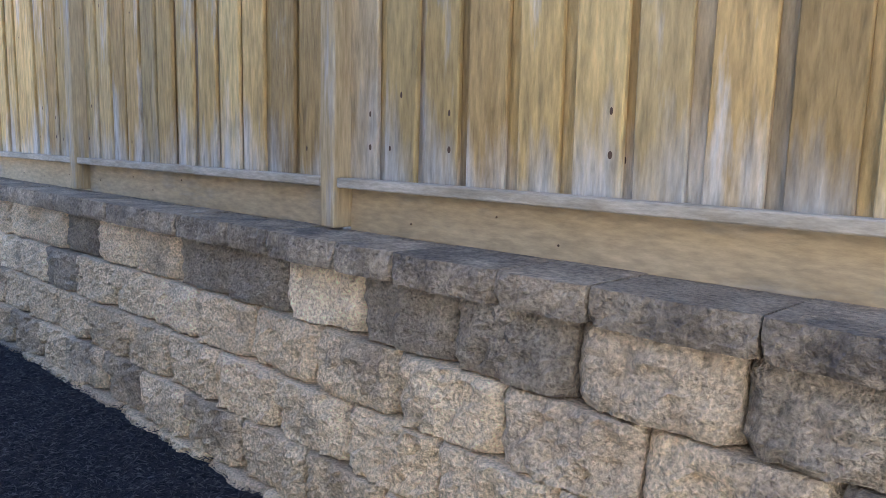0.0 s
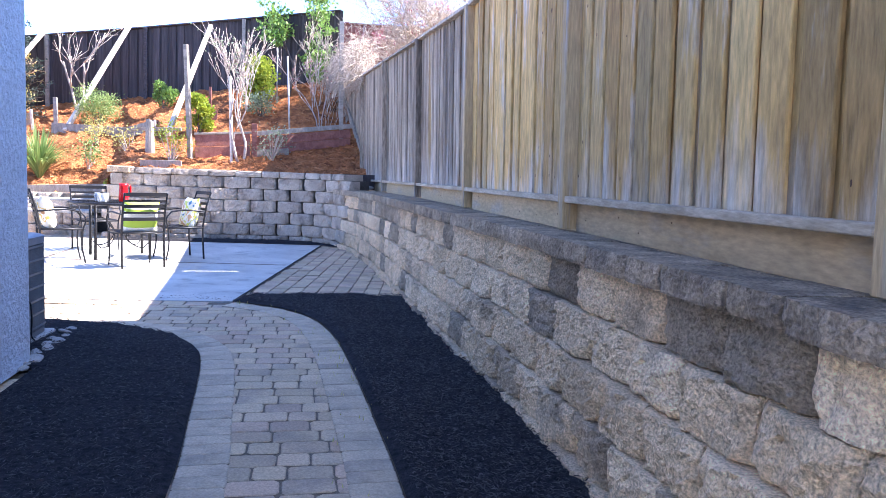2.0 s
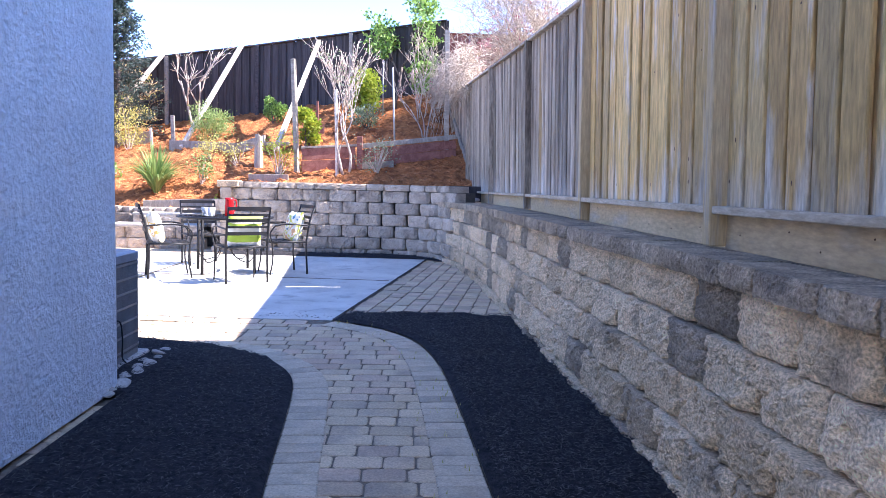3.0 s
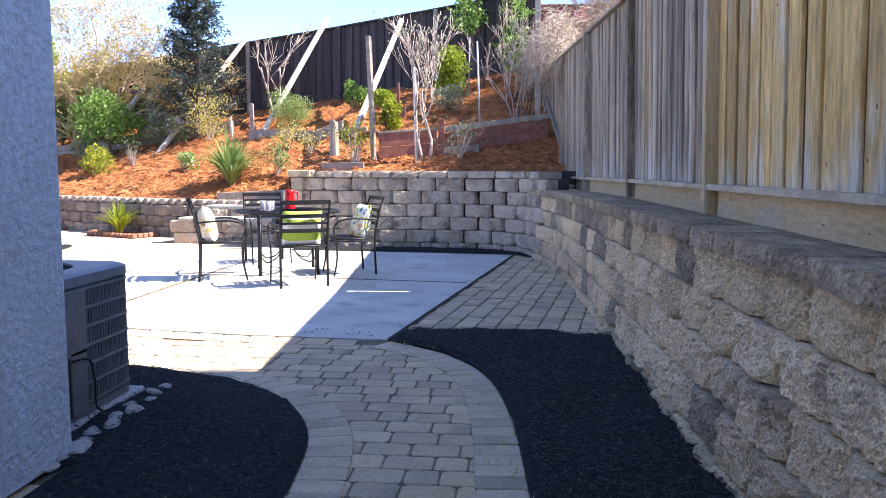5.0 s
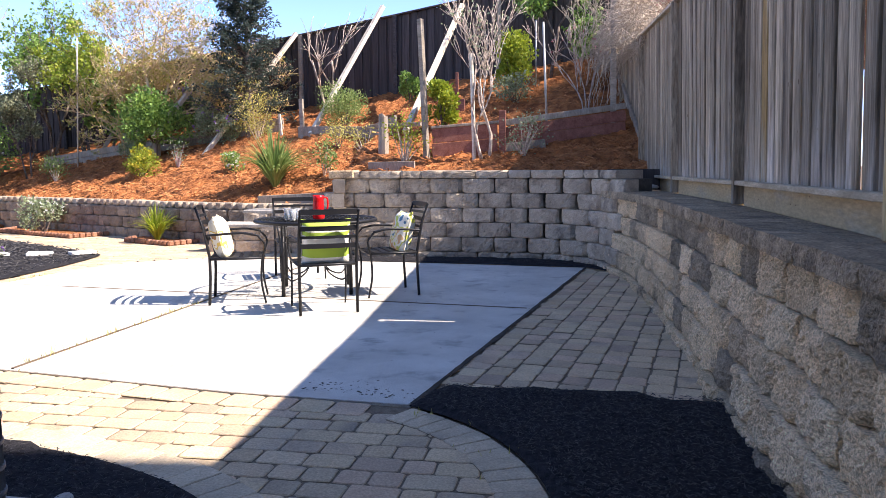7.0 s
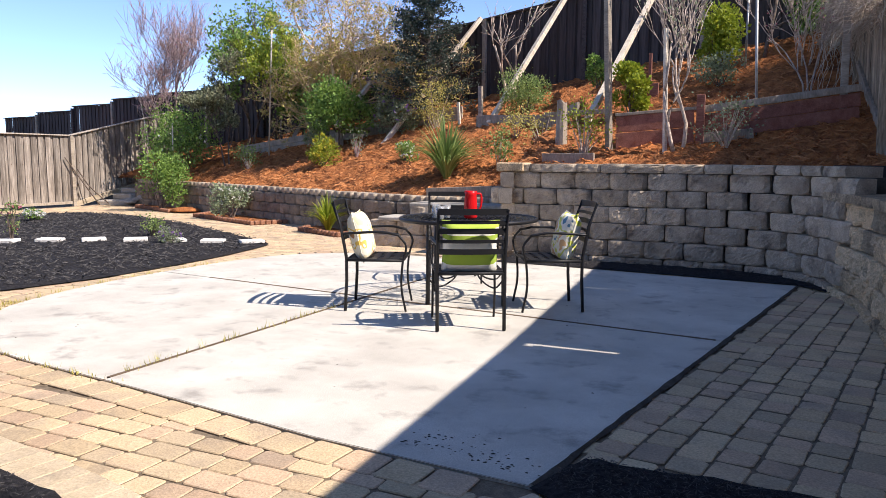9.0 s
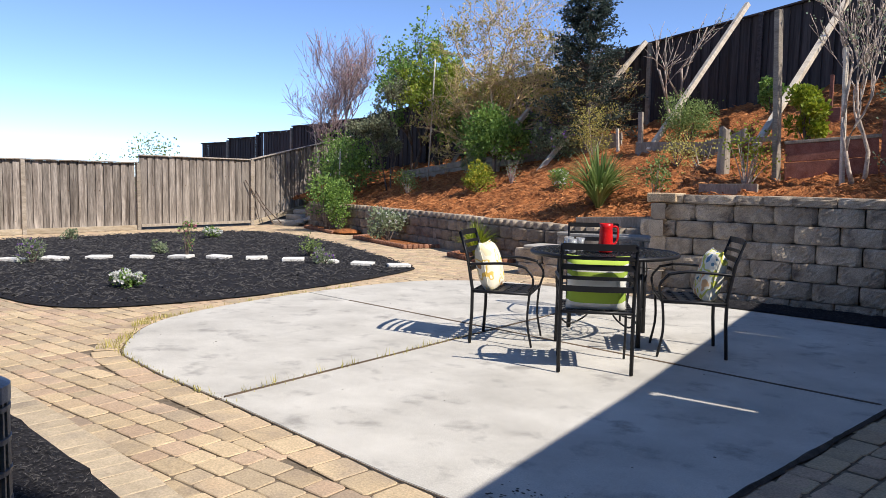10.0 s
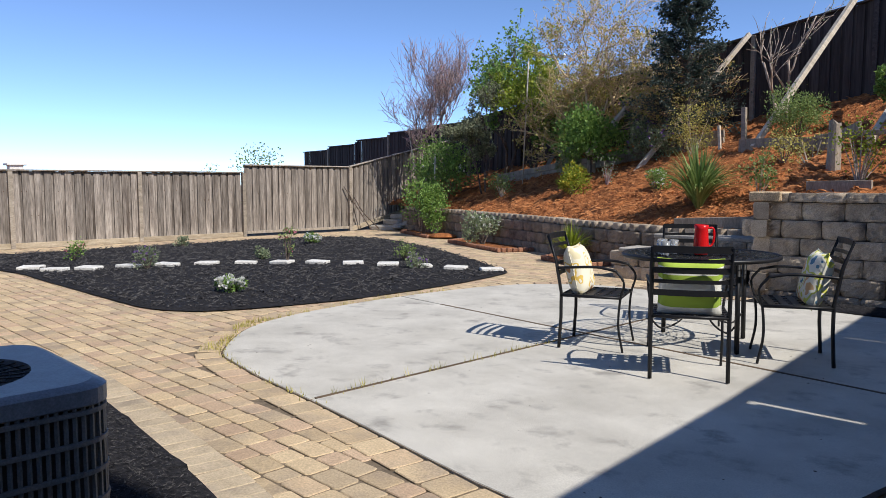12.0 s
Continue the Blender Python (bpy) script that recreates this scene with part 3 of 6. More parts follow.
# ---- retaining walls of single blocks ----
def block_mesh(name, w, h, d, mat, seed, rough=0.016, chamfer=0.03, nx=8, nz=6, rim=0.045, lip=0.010):
    """One split-face block: face towards -y, broken rough, drawn back at the rim, flat elsewhere."""
    rnd = random.Random(seed)
    off = Vector((rnd.uniform(-50, 50), rnd.uniform(-50, 50), rnd.uniform(-50, 50)))
    V, F = [], []
    for j in range(nz + 1):
        for i in range(nx + 1):
            u, v = i / nx, j / nz
            x, z = (u - 0.5) * w, v * h
            q, k = min(u, 1 - u) * w / rim, min(v, 1 - v) * h / 0.026
            side, edge = max(0.0, 1 - q), max(0.0, 1 - k)
            back = chamfer * side ** 1.4 + lip * edge ** 1.5 + 2.5 * lip * side * edge + 0.012 * side * max(0.0, 1 - v * 4)
            p = Vector((x, z, 0))
            n = noise.noise(p * 7 + off) * rough + noise.noise(p * 19 + off) * rough * 0.75 + noise.noise(p * 44 + off) * rough * 0.7
            jx = 0 if i in (0, nx) else noise.noise(p * 40 + off) * 0.006
            V.append((x + jx, back - 0.006 + n, z))
    for j in range(nz):
        for i in range(nx):
            a = j * (nx + 1) + i
            F.append((a, a + 1, a + nx + 2, a + nx + 1))
    b = len(V)
    V += [(-w / 2, d, 0), (w / 2, d, 0), (w / 2, d, h), (-w / 2, d, h)]
    top = [nz * (nx + 1) + i for i in range(nx + 1)]
    F.append(tuple(top) + (b + 2, b + 3))
    F.append(tuple(i for i in range(nx, -1, -1)) + (b, b + 1))
    F.append(tuple(j * (nx + 1) for j in range(nz + 1)) + (b + 3, b))
    F.append(tuple(j * (nx + 1) + nx for j in range(nz, -1, -1)) + (b + 1, b + 2))
    return mesh_of(name, V, F, mat, False)


def line_at(pts, s):
    """The place and heading at a length along a line."""
    for a, b in zip(pts, pts[1:]):
        l = (b - a).length
        if s <= l:
            return a + (b - a) * (s / l), math.degrees(math.atan2(b.y - a.y, b.x - a.x))
        s -= l
    return pts[-1], math.degrees(math.atan2(pts[-1].y - pts[-2].y, pts[-1].x - pts[-2].x))


def line_length(pts):
    return sum((b - a).length for a, b in zip(pts, pts[1:]))


def block_meshes(widths, h, d, mat, count, seed, name="block", **kw):
    return {w: [block_mesh(name, w - 0.008, h - 0.008, d, mat, seed + i * 7 + int(w * 1000), **kw) for i in range(count)] for w in widths}


def lay_course(wall, pts, z, setback, meshes, seed, s0=0.0, s1=None, name="block", depth_jit=0.010, turn=180, bond=None, odd=(), odd_share=0.0):
    """One course of blocks along a line; the face looks to the left of the line's way. bond: where a joint falls, for courses
    whose widths take turns; odd: meshes that replace a share of the blocks."""
    rnd = random.Random(seed)
    end = line_length(pts) if s1 is None else s1
    widths = list(meshes)
    pitch = sum(widths)
    s = s0 - rnd.uniform(0.0, 0.2) if bond is None else s0 - (s0 - bond) % pitch
    i = 0
    while s < end:
        w = rnd.choice(widths) if bond is None else widths[i % len(widths)]
        p, a = line_at(pts, max(0.0, s + w / 2))
        m = pose(p.x, p.y, z, 0, 0, a + turn) @ pose(0, setback + rnd.uniform(-depth_jit, depth_jit), 0, rnd.uniform(-0.8, 0.8), 0, rnd.uniform(-1.6, 1.6))
        put(name, rnd.choice(odd if odd and rnd.random() < odd_share else meshes[w]), wall, m)
        s += w
        i += 1


def wall_core(wall, pts, z1, inset, thick, z0=-0.05):
    V, F = [], []
    n = len(pts)
    for i, p in enumerate(pts):
        d = (pts[min(i + 1, n - 1)] - pts[max(i - 1, 0)]).normalized()
        nrm = Vector((d.y, -d.x, 0))
        for o, z in ((inset, z0), (inset + thick, z0), (inset + thick, z1), (inset, z1)):
            V.append((p.x + nrm.x * o, p.y + nrm.y * o, z))
    for i in range(n - 1):
        for s in range(4):
            F.append((i * 4 + s, i * 4 + (s + 1) % 4, i * 4 + 4 + (s + 1) % 4, i * 4 + 4 + s))
    F += [(0, 1, 2, 3), tuple(4 * (n - 1) + s for s in (3, 2, 1, 0))]
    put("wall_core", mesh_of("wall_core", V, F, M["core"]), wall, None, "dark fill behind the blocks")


total = line_length(SIDE_WALL)
corner_s = 0.0
for a, b in zip(SIDE_WALL, SIDE_WALL[1:]):
    if b.y > 9.2:
        break
    corner_s += (b - a).length
side_wall = thing("retaining_wall_side", label="battered tan split-face block retaining wall with stained blocks", category="retaining wall", kind="structure")
SPLIT = block_meshes((0.388,), 0.2, 0.2, M["block"], 8, 11, rough=0.024, chamfer=0.030, nx=20, nz=11, rim=0.045, lip=0.006)
STAINED = block_meshes((0.388,), 0.2, 0.2, M["block_stained"], 5, 31, rough=0.024, chamfer=0.030, nx=20, nz=11, rim=0.045, lip=0.006)[0.388]
for c in range(5):
    lay_course(side_wall, SIDE_WALL, -0.13 + 0.2 * c, 0.024 * c, SPLIT, 100 + c, 0, corner_s, depth_jit=0.013,
               bond=5.738 + 0.194 * (c % 2), odd=STAINED, odd_share=(0.04, 0.04, 0.05, 0.12, 0.42)[c])
CAPS = block_meshes((0.38, 0.26), 0.094, 0.36, M["cap"], 4, 51, name="cap_stone", rough=0.012, chamfer=0.008, nx=20, nz=5, rim=0.02, lip=0.003)
lay_course(side_wall, SIDE_WALL, 0.864, 0.058, CAPS, 120, 0, corner_s + 0.2, "cap_stone", 0.006, bond=4.79)
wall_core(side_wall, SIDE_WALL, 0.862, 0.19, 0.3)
V = [(x, p.y, z) for p in SIDE_WALL if p.y < 9.55 for x, z in ((p.x + 0.30, 0.80), (p.x + 0.30, 0.950), (0.30, 0.946), (0.30, 0.80))]
F = [(4 * i + k, 4 * i + k + 1, 4 * i + k + 5, 4 * i + k + 4) for i in range(len(V) // 4 - 1) for k in range(3)]
put("ledge_fill", mesh_of("ledge_fill", V, F, M["cap"]), side_wall, None, "packed grit behind the cap stones")
tall_wall = thing("retaining_wall_tall", label="tall grey-brown block retaining wall behind the patio", category="retaining wall", kind="structure")
GREY = block_meshes((0.44,), 0.2, 0.2, M["block_grey"], 8, 71, rough=0.015, chamfer=0.034, nx=18, nz=9, rim=0.055, lip=0.007)
for c in range(6):
    lay_course(tall_wall, SIDE_WALL, -0.1 + 0.2 * c, 0.014 * c, GREY, 200 + c, corner_s, total - 0.05, depth_jit=0.014, bond=total - 0.7 - 0.22 * (c % 2))
GREYCAP = block_meshes((0.44, 0.30), 0.11, 0.36, M["block_grey"], 4, 91, name="cap_stone", rough=0.014, chamfer=0.012, lip=0.004)
lay_course(tall_wall, SIDE_WALL, 1.1, 0.05, GREYCAP, 220, corner_s + 0.1, total, "cap_stone", 0.010)
tail = [p for p in SIDE_WALL if p.y > 8.9]
wall_core(tall_wall, tail, 1.1, 0.19, 0.3)
low_wall = thing("retaining_wall_low", label="low curved grey block retaining wall with notched top course", category="retaining wall", kind="structure")
LOW_BLOCKS = block_meshes((0.40,), 0.2, 0.2, M["block_low"], 6, 171, rough=0.015, chamfer=0.04, nx=14, nz=8, rim=0.06)
for c in range(3):
    lay_course(low_wall, LOW_WALL, -0.02 + 0.2 * c, 0.015 * c, LOW_BLOCKS, 300 + c, depth_jit=0.016, bond=0.2 * (c % 2))
lay_course(low_wall, LOW_WALL, 0.58, 0.07, block_meshes((0.2, 0.24), 0.11, 0.3, M["block_grey"], 4, 95, rough=0.006, chamfer=0.055), 320)
wall_core(low_wall, LOW_WALL, 0.57, 0.16, 0.3)


# ---- fences ----
def board_mesh(name, mat, w=0.14, t=0.018, knots=0, seed=0):
    """A board one metre tall: bevelled edges, a slight cup and knots on its face."""
    rnd = random.Random(seed)
    bm = bmesh.new()
    n = 8
    prof = [(-w / 2, t * 0.25), (-w / 2 + 0.004, 0), (w / 2 - 0.004, 0), (w / 2, t * 0.25), (w / 2, t), (-w / 2, t)]
    rings = []
    for j in range(n + 1):
        z = j / n
        dx = noise.noise(Vector((seed * 3.1, z * 2.0, 0))) * 0.004
        rings.append([bm.verts.new((x + dx, y, z)) for x, y in prof])
    for a, b in zip(rings, rings[1:]):
        for i in range(6):
            bm.faces.new((a[i], a[(i + 1) % 6], b[(i + 1) % 6], b[i]))
    bm.faces.new(rings[0][::-1])
    bm.faces.new(rings[-1])
    me = bpy.data.meshes.new(name)
    mats = [mat, M["knot"]]
    for _ in range(knots):
        x, z = rnd.uniform(-w * 0.32, w * 0.32), rnd.uniform(0.05, 0.95)
        r = rnd.uniform(0.004, 0.010)
        k = bmesh.ops.create_circle(bm, cap_ends=True, segments=10, radius=r, matrix=Matrix.Translation((x, -0.0012, z)) @ Matrix.Rotation(math.pi / 2, 4, "X") @ Matrix.Diagonal((rnd.uniform(0.6, 1.0), rnd.uniform(0.7, 1.3), 1, 1)))
        for f in {f for v in k["verts"] for f in v.link_faces}:
            f.material_index = 1
    bmesh.ops.recalc_face_normals(bm, faces=[f for f in bm.faces if f.material_index == 0])
    bm.to_mesh(me)
    bm.free()
    for m in mats:
        me.materials.append(m)
    return me


def fence_run(fence, x0, y0, x1, y1, bottom, top, meshes, seed, step=(0.085, 0.125), lean=0.0, layer=0.03, gap_chance=0.0):
    """Vertical boards in two overlapping layers between two points; bottom and top are functions of the length run."""
    rnd = random.Random(seed)
    length = math.hypot(x1 - x0, y1 - y0)
    a = math.degrees(math.atan2(y1 - y0, x1 - x0))
    s, i = 0.07, 0
    last = length - 0.07
    while s <= last:
        b, t = bottom(s), top(s)
        m = pose(x0 + (x1 - x0) * s / length, y0 + (y1 - y0) * s / length, b, 0, 0, a)
        m = m @ pose(0, (layer if i % 2 else 0) + rnd.uniform(-0.004, 0.004), 0, lean, rnd.uniform(-0.35, 0.35), rnd.uniform(-1.5, 1.5))
        put("board", rnd.choice(meshes), fence, m @ Matrix.Diagonal((rnd.uniform(0.98, 1.06), 1, t - b + rnd.uniform(-0.006, 0.006), 1)))
        if s == last:
            break
        s = min(s + rnd.uniform(*step), last)
        i += 1


def beam(name, a, b, w, h, mat, parent, label="", bevel=0.004):
    """A straight timber between two points, w wide and h high."""
    a, b = Vector(a), Vector(b)
    d = b - a
    q = d.to_track_quat("Y", "Z").to_matrix().to_4x4()
    return put(name, None, parent) if d.length == 0 else _beam(name, a, d.length, q, w, h, mat, parent, label, bevel)


def _beam(name, a, l, q, w, h, mat, parent, label, bevel):
    ob = part(name, box_bm(w, l, h, Matrix.Translation((0, l / 2, 0)), bevel), mat, parent, label)
    ob.matrix_basis = Matrix.Translation(a) @ q
    return ob


NEW_BOARDS = [board_mesh("board", M["board_new"], knots=k, seed=i) for i, k in enumerate((2, 1, 5, 1, 0, 3, 1, 0, 4))]
GREY_BOARDS = [board_mesh("board", M["board_grey"], knots=k, seed=20 + i) for i, k in enumerate((2, 1, 3, 0, 2, 1))]
BACK_BOARDS = [board_mesh("board", M["board_back"], knots=k, seed=30 + i) for i, k in enumerate((2, 1, 3, 0, 2, 1))]
DARK_BOARDS = [board_mesh("board", M["board_dark"], knots=0, seed=40 + i) for i in range(4)]

side_fence = thing("fence_side", label="tall cedar board fence with grey weathering on the retaining wall", category="fence", kind="structure")
SIDE_POSTS = (-6.7, -4.25, -1.78, 0.47, 2.98, 5.85, 8.4, 10.9, 13.4, 15.9)


def side_top(y):
    return float(np.interp(y, (-7, 2, 3, 4.5, 6.5, 9, 12, 16), (2.56, 2.6, 2.65, 2.8, 2.9, 2.98, 3.08, 3.35)))


def side_bottom(y):
    return 1.13 if y < 9.7 else hill_z(side_x(y), max(y, 10.2)) - 0.06


for i, (a, b) in enumerate(zip(SIDE_POSTS, SIDE_POSTS[1:])):
    meshes = NEW_BOARDS if b < 5 else (NEW_BOARDS[:2] + GREY_BOARDS if b < 7 else GREY_BOARDS)
    xa, xb = side_x(a), side_x(b)
    fence_run(side_fence, xb, b - 0.035, xa, a + (0.105 if a == 5.85 else 0.035), lambda s, b=b: side_bottom(b - s), lambda s, b=b: side_top(b - s), meshes, 500 + i,
              lean=1.4, step=(0.080, 0.100), layer=0.027)
    zb, ze = side_bottom(a), side_bottom(b)
    if b < 9 or a < 9:
        ze, b1 = 1.13, min(b, 9.75)
        xb1 = side_x(b1)
        beam("rail", (xa - 0.025, a + 0.045, zb - 0.014), (xb1 - 0.025, b1 - 0.045, ze - 0.014), 0.085, 0.034, M["rail"], side_fence, "weathered bottom rail")
        kr = random.Random(int(a * 10))
        for _ in range(4):
            nail = part("nail_head", box_bm(0.005, 0.007, 0.007, Matrix(), 0.002), M["knot"], side_fence)
            nail.matrix_basis = Matrix.Translation((xa + 0.004, kr.uniform(a + 0.1, b1 - 0.1), kr.uniform(0.99, 1.08)))
        beam("kickboard", (xa + 0.022, a + 0.04, 1.03), (xb1 + 0.022, b1 - 0.04, 1.03), 0.035, 0.165, M["kick"], side_fence, "tan pressure-treated kickboard")
    else:
        beam("rail", (xa - 0.03, a + 0.05, zb + 0.28), (xb - 0.03, b - 0.05, ze + 0.28), 0.04, 0.085, M["grey_lumber"], side_fence, "weathered lower rail")
    beam("top_rail", (xa - 0.045, a, side_top(a) + 0.005), (xb - 0.045, b, side_top(b) + 0.005), 0.10, 0.03, M["board_grey"], side_fence, "grey cap rail")
for y in SIDE_POSTS:
    top = side_top(y)
    z0 = 0.96 if y < 9.7 else side_bottom(y) - 0.3
    mat = M["post"] if y < 4 else M["board_grey"]
    ob = part("post", box_bm(0.09, 0.075, top - z0, Matrix.Translation((0, 0, (top - z0) / 2)), 0.005), mat, side_fence, "square timber post")
    ob.matrix_basis = pose(side_x(y) - 0.025, y, z0, 0, -1.4, 0)

# fillers added beside one post, sized to leave a slit for sun on the slab
for w, z0, z1, yc in ((0.094, 1.13, 2.28, 5.925), (0.050, 2.28, 2.88, 5.905)):
    ob = part("batten", box_bm(0.018, w, z1 - z0, Matrix(), 0.002), M["board_grey"], side_fence)
    ob.matrix_basis = Matrix.Translation((side_x(yc) + 0.02 + 0.024 * (z1 - 1.13), yc, (z0 + z1) / 2))

hill_fence = thing("fence_hill", label="dark weathered board fence along the top of the slope", category="fence", kind="structure")
HILL_X = [-0.5 - 2.42 * i for i in range(13)]
for i, (a, b) in enumerate(zip(HILL_X, HILL_X[1:])):
    zt = 1.72
    low, high = (hill_top(b), hill_top(a)) if i < 7 else (hill_top((a + b) / 2) - 0.02,) * 2
    rise = lambda s, b=b, low=low, high=high: low + (high - low) * s / 2.45
    fence_run(hill_fence, b, fence_y(b), a, fence_y(a), lambda s, b=b: hill_top(b + s) if b > -24 else -0.08, lambda s: rise(s) + zt, DARK_BOARDS, 600 + i, step=(0.092, 0.112))
    beam("cap_rail", (b, fence_y(b) - 0.02, low + zt + 0.015), (a, fence_y(a) - 0.02, high + zt + 0.015), 0.10, 0.035, M["board_dark"], hill_fence)
    beam("post", (a, fence_y(a) - 0.05, (hill_top(a) if a > -24 else 0.2) - 0.3), (a, fence_y(a) - 0.05, hill_top(a) + zt), 0.09, 0.09, M["grey_lumber"] if i % 2 else M["board_dark"], hill_fence)

back_fence = thing("fence_back", label="sun-bleached grey board fence at the end of the yard", category="fence", kind="structure")
BACK_POSTS = [-7.4 + 2.64 * i for i in range(8)]
for i, (a, b) in enumerate(zip(BACK_POSTS, BACK_POSTS[1:])):
    fence_run(back_fence, -18.0, a + 0.04, -18.0, b - 0.04, lambda s: 0.03, lambda s: 1.60, BACK_BOARDS, 700 + i, step=(0.088, 0.112))
    beam("cap_rail", (-17.99, a, 1.615), (-17.99, b, 1.615), 0.10, 0.03, M["board_back"], back_fence)
    beam("kickboard", (-17.97, a + 0.04, 0.05), (-17.97, b - 0.04, 0.05), 0.03, 0.12, M["rail"], back_fence)
for y in BACK_POSTS:
    beam("post", (-17.965, y, -0.05), (-17.965, y, 1.60), 0.09, 0.09, M["grey_lumber"], back_fence)
E0 = BACK_POSTS[-1]
fence_run(back_fence, -18.0, E0 + 0.06, -18.0, 14.4, lambda s: 0.10, lambda s: 1.79, BACK_BOARDS, 720, step=(0.088, 0.112))
beam("cap_rail", (-17.99, E0 + 0.04, 1.805), (-17.99, 14.4, 1.805), 0.10, 0.03, M["board_back"], back_fence)
beam("bottom_rail", (-17.96, E0 + 0.06, 0.09), (-17.96, 14.38, 0.09), 0.05, 0.07, M["grey_lumber"], back_fence)
fence_run(back_fence, -18.0, 14.44, -18.6, 19.0, lambda s: 0.06 + s * 0.20, lambda s: 1.80 + s * 0.205, BACK_BOARDS, 730, step=(0.088, 0.112))
beam("cap_rail", (-17.99, 14.42, 1.81), (-18.59, 19.0, 2.755), 0.10, 0.03, M["board_back"], back_fence)
beam("kickboard", (-17.96, 14.42, 0.03), (-18.5, 18.8, 0.90), 0.03, 0.14, M["rail"], back_fence)
for s in (0.0, 2.35, 4.5):
    beam("post", (-17.95 - 0.13 * s, 14.42 + s, -0.1 + 0.2 * s), (-17.95 - 0.13 * s, 14.42 + s, 1.79 + 0.205 * s), 0.09, 0.09, M["grey_lumber"], back_fence)

# ---- the house: stucco corner, seen from the path and then behind the camera ----
house = thing("house", label="blue-grey stucco house with a pitched roof", category="house", kind="structure")
HX, HY, HTOP = -2.9, 1.43, 2.75
part("stucco_wall", box_bm(0.2, 13.0, HTOP + 0.02, Matrix.Translation((HX - 0.1, HY - 6.5, HTOP / 2 + 0.02)), 0.01), M["stucco"], house)
part("stucco_wall", box_bm(12.0, 0.2, HTOP + 0.02, Matrix.Translation((HX - 6.2, HY - 0.1, HTOP / 2 + 0.02)), 0.01), M["stucco"], house)
part("foundation", box_bm(12.0, 13.0, 0.06, Matrix.Translation((HX - 6.04, HY - 6.54, -0.005))), M["stone"], house)
bm = bmesh.new()
rv = [bm.verts.new(p) for p in ((HX + 0.35, HY + 0.4, HTOP), (HX - 12.6, HY + 0.4, HTOP), (HX - 12.6, HY - 13.4, HTOP), (HX + 0.35, HY - 13.4, HTOP),
                                (HX - 4.5, HY - 4.5, HTOP + 1.9), (HX - 8, HY - 4.5, HTOP + 1.9), (HX - 8, HY - 8.5, HTOP + 1.9), (HX - 4.5, HY - 8.5, HTOP + 1.9))]
for f in ((0, 1, 2, 3), (0, 4, 5, 1), (1, 5, 6, 2), (2, 6, 7, 3), (3, 7, 4, 0), (4, 7, 6, 5)):
    bm.faces.new([rv[i] for i in f])
part("roof", bm, M["brick"], house)

# ---- the neighbour's house east of the side fence, whose shade covers the path ----
neighbour = thing("neighbour_house", 7.4, 3.25, 0, 6.8, "plain two-storey stucco house behind the side fence", "house", kind="structure")
part("wall", box_bm(9.0, 7.0, 10.1, Matrix.Translation((1.6, -3.5, 5.05))), M["pale_stucco"], neighbour)
part("roof", box_bm(9.0, 7.0, 0.3, Matrix.Translation((1.6, -3.5, 10.25)), 0.05), M["brick"], neighbour)


RED_BOARDS = [board_mesh("board", M["red_lumber"], knots=0, seed=60 + i) for i in range(3)]
upper_fence = thing("neighbour_fence", label="reddish-brown board fence behind the upper corner", category="fence", kind="structure")
fence_run(upper_fence, -2.6, 18.7, 2.05, 18.7, lambda s: 3.4, lambda s: 5.5, RED_BOARDS, 760, step=(0.105, 0.125))
fence_run(upper_fence, 2.1, 18.7, 6.5, 18.7, lambda s: 3.4, lambda s: 5.95, RED_BOARDS, 761, step=(0.105, 0.125))
beam("cap_rail", (-2.6, 18.7, 5.51), (2.08, 18.7, 5.51), 0.1, 0.035, M["red_lumber"], upper_fence)
beam("cap_rail", (2.1, 18.7, 5.96), (6.5, 18.7, 5.96), 0.1, 0.035, M["red_lumber"], upper_fence)
for x in (-2.6, -0.3, 2.08, 4.3, 6.5):
    beam("post", (x, 18.75, 0), (x, 18.75, 5.5), 0.09, 0.09, M["red_lumber"], upper_fence)


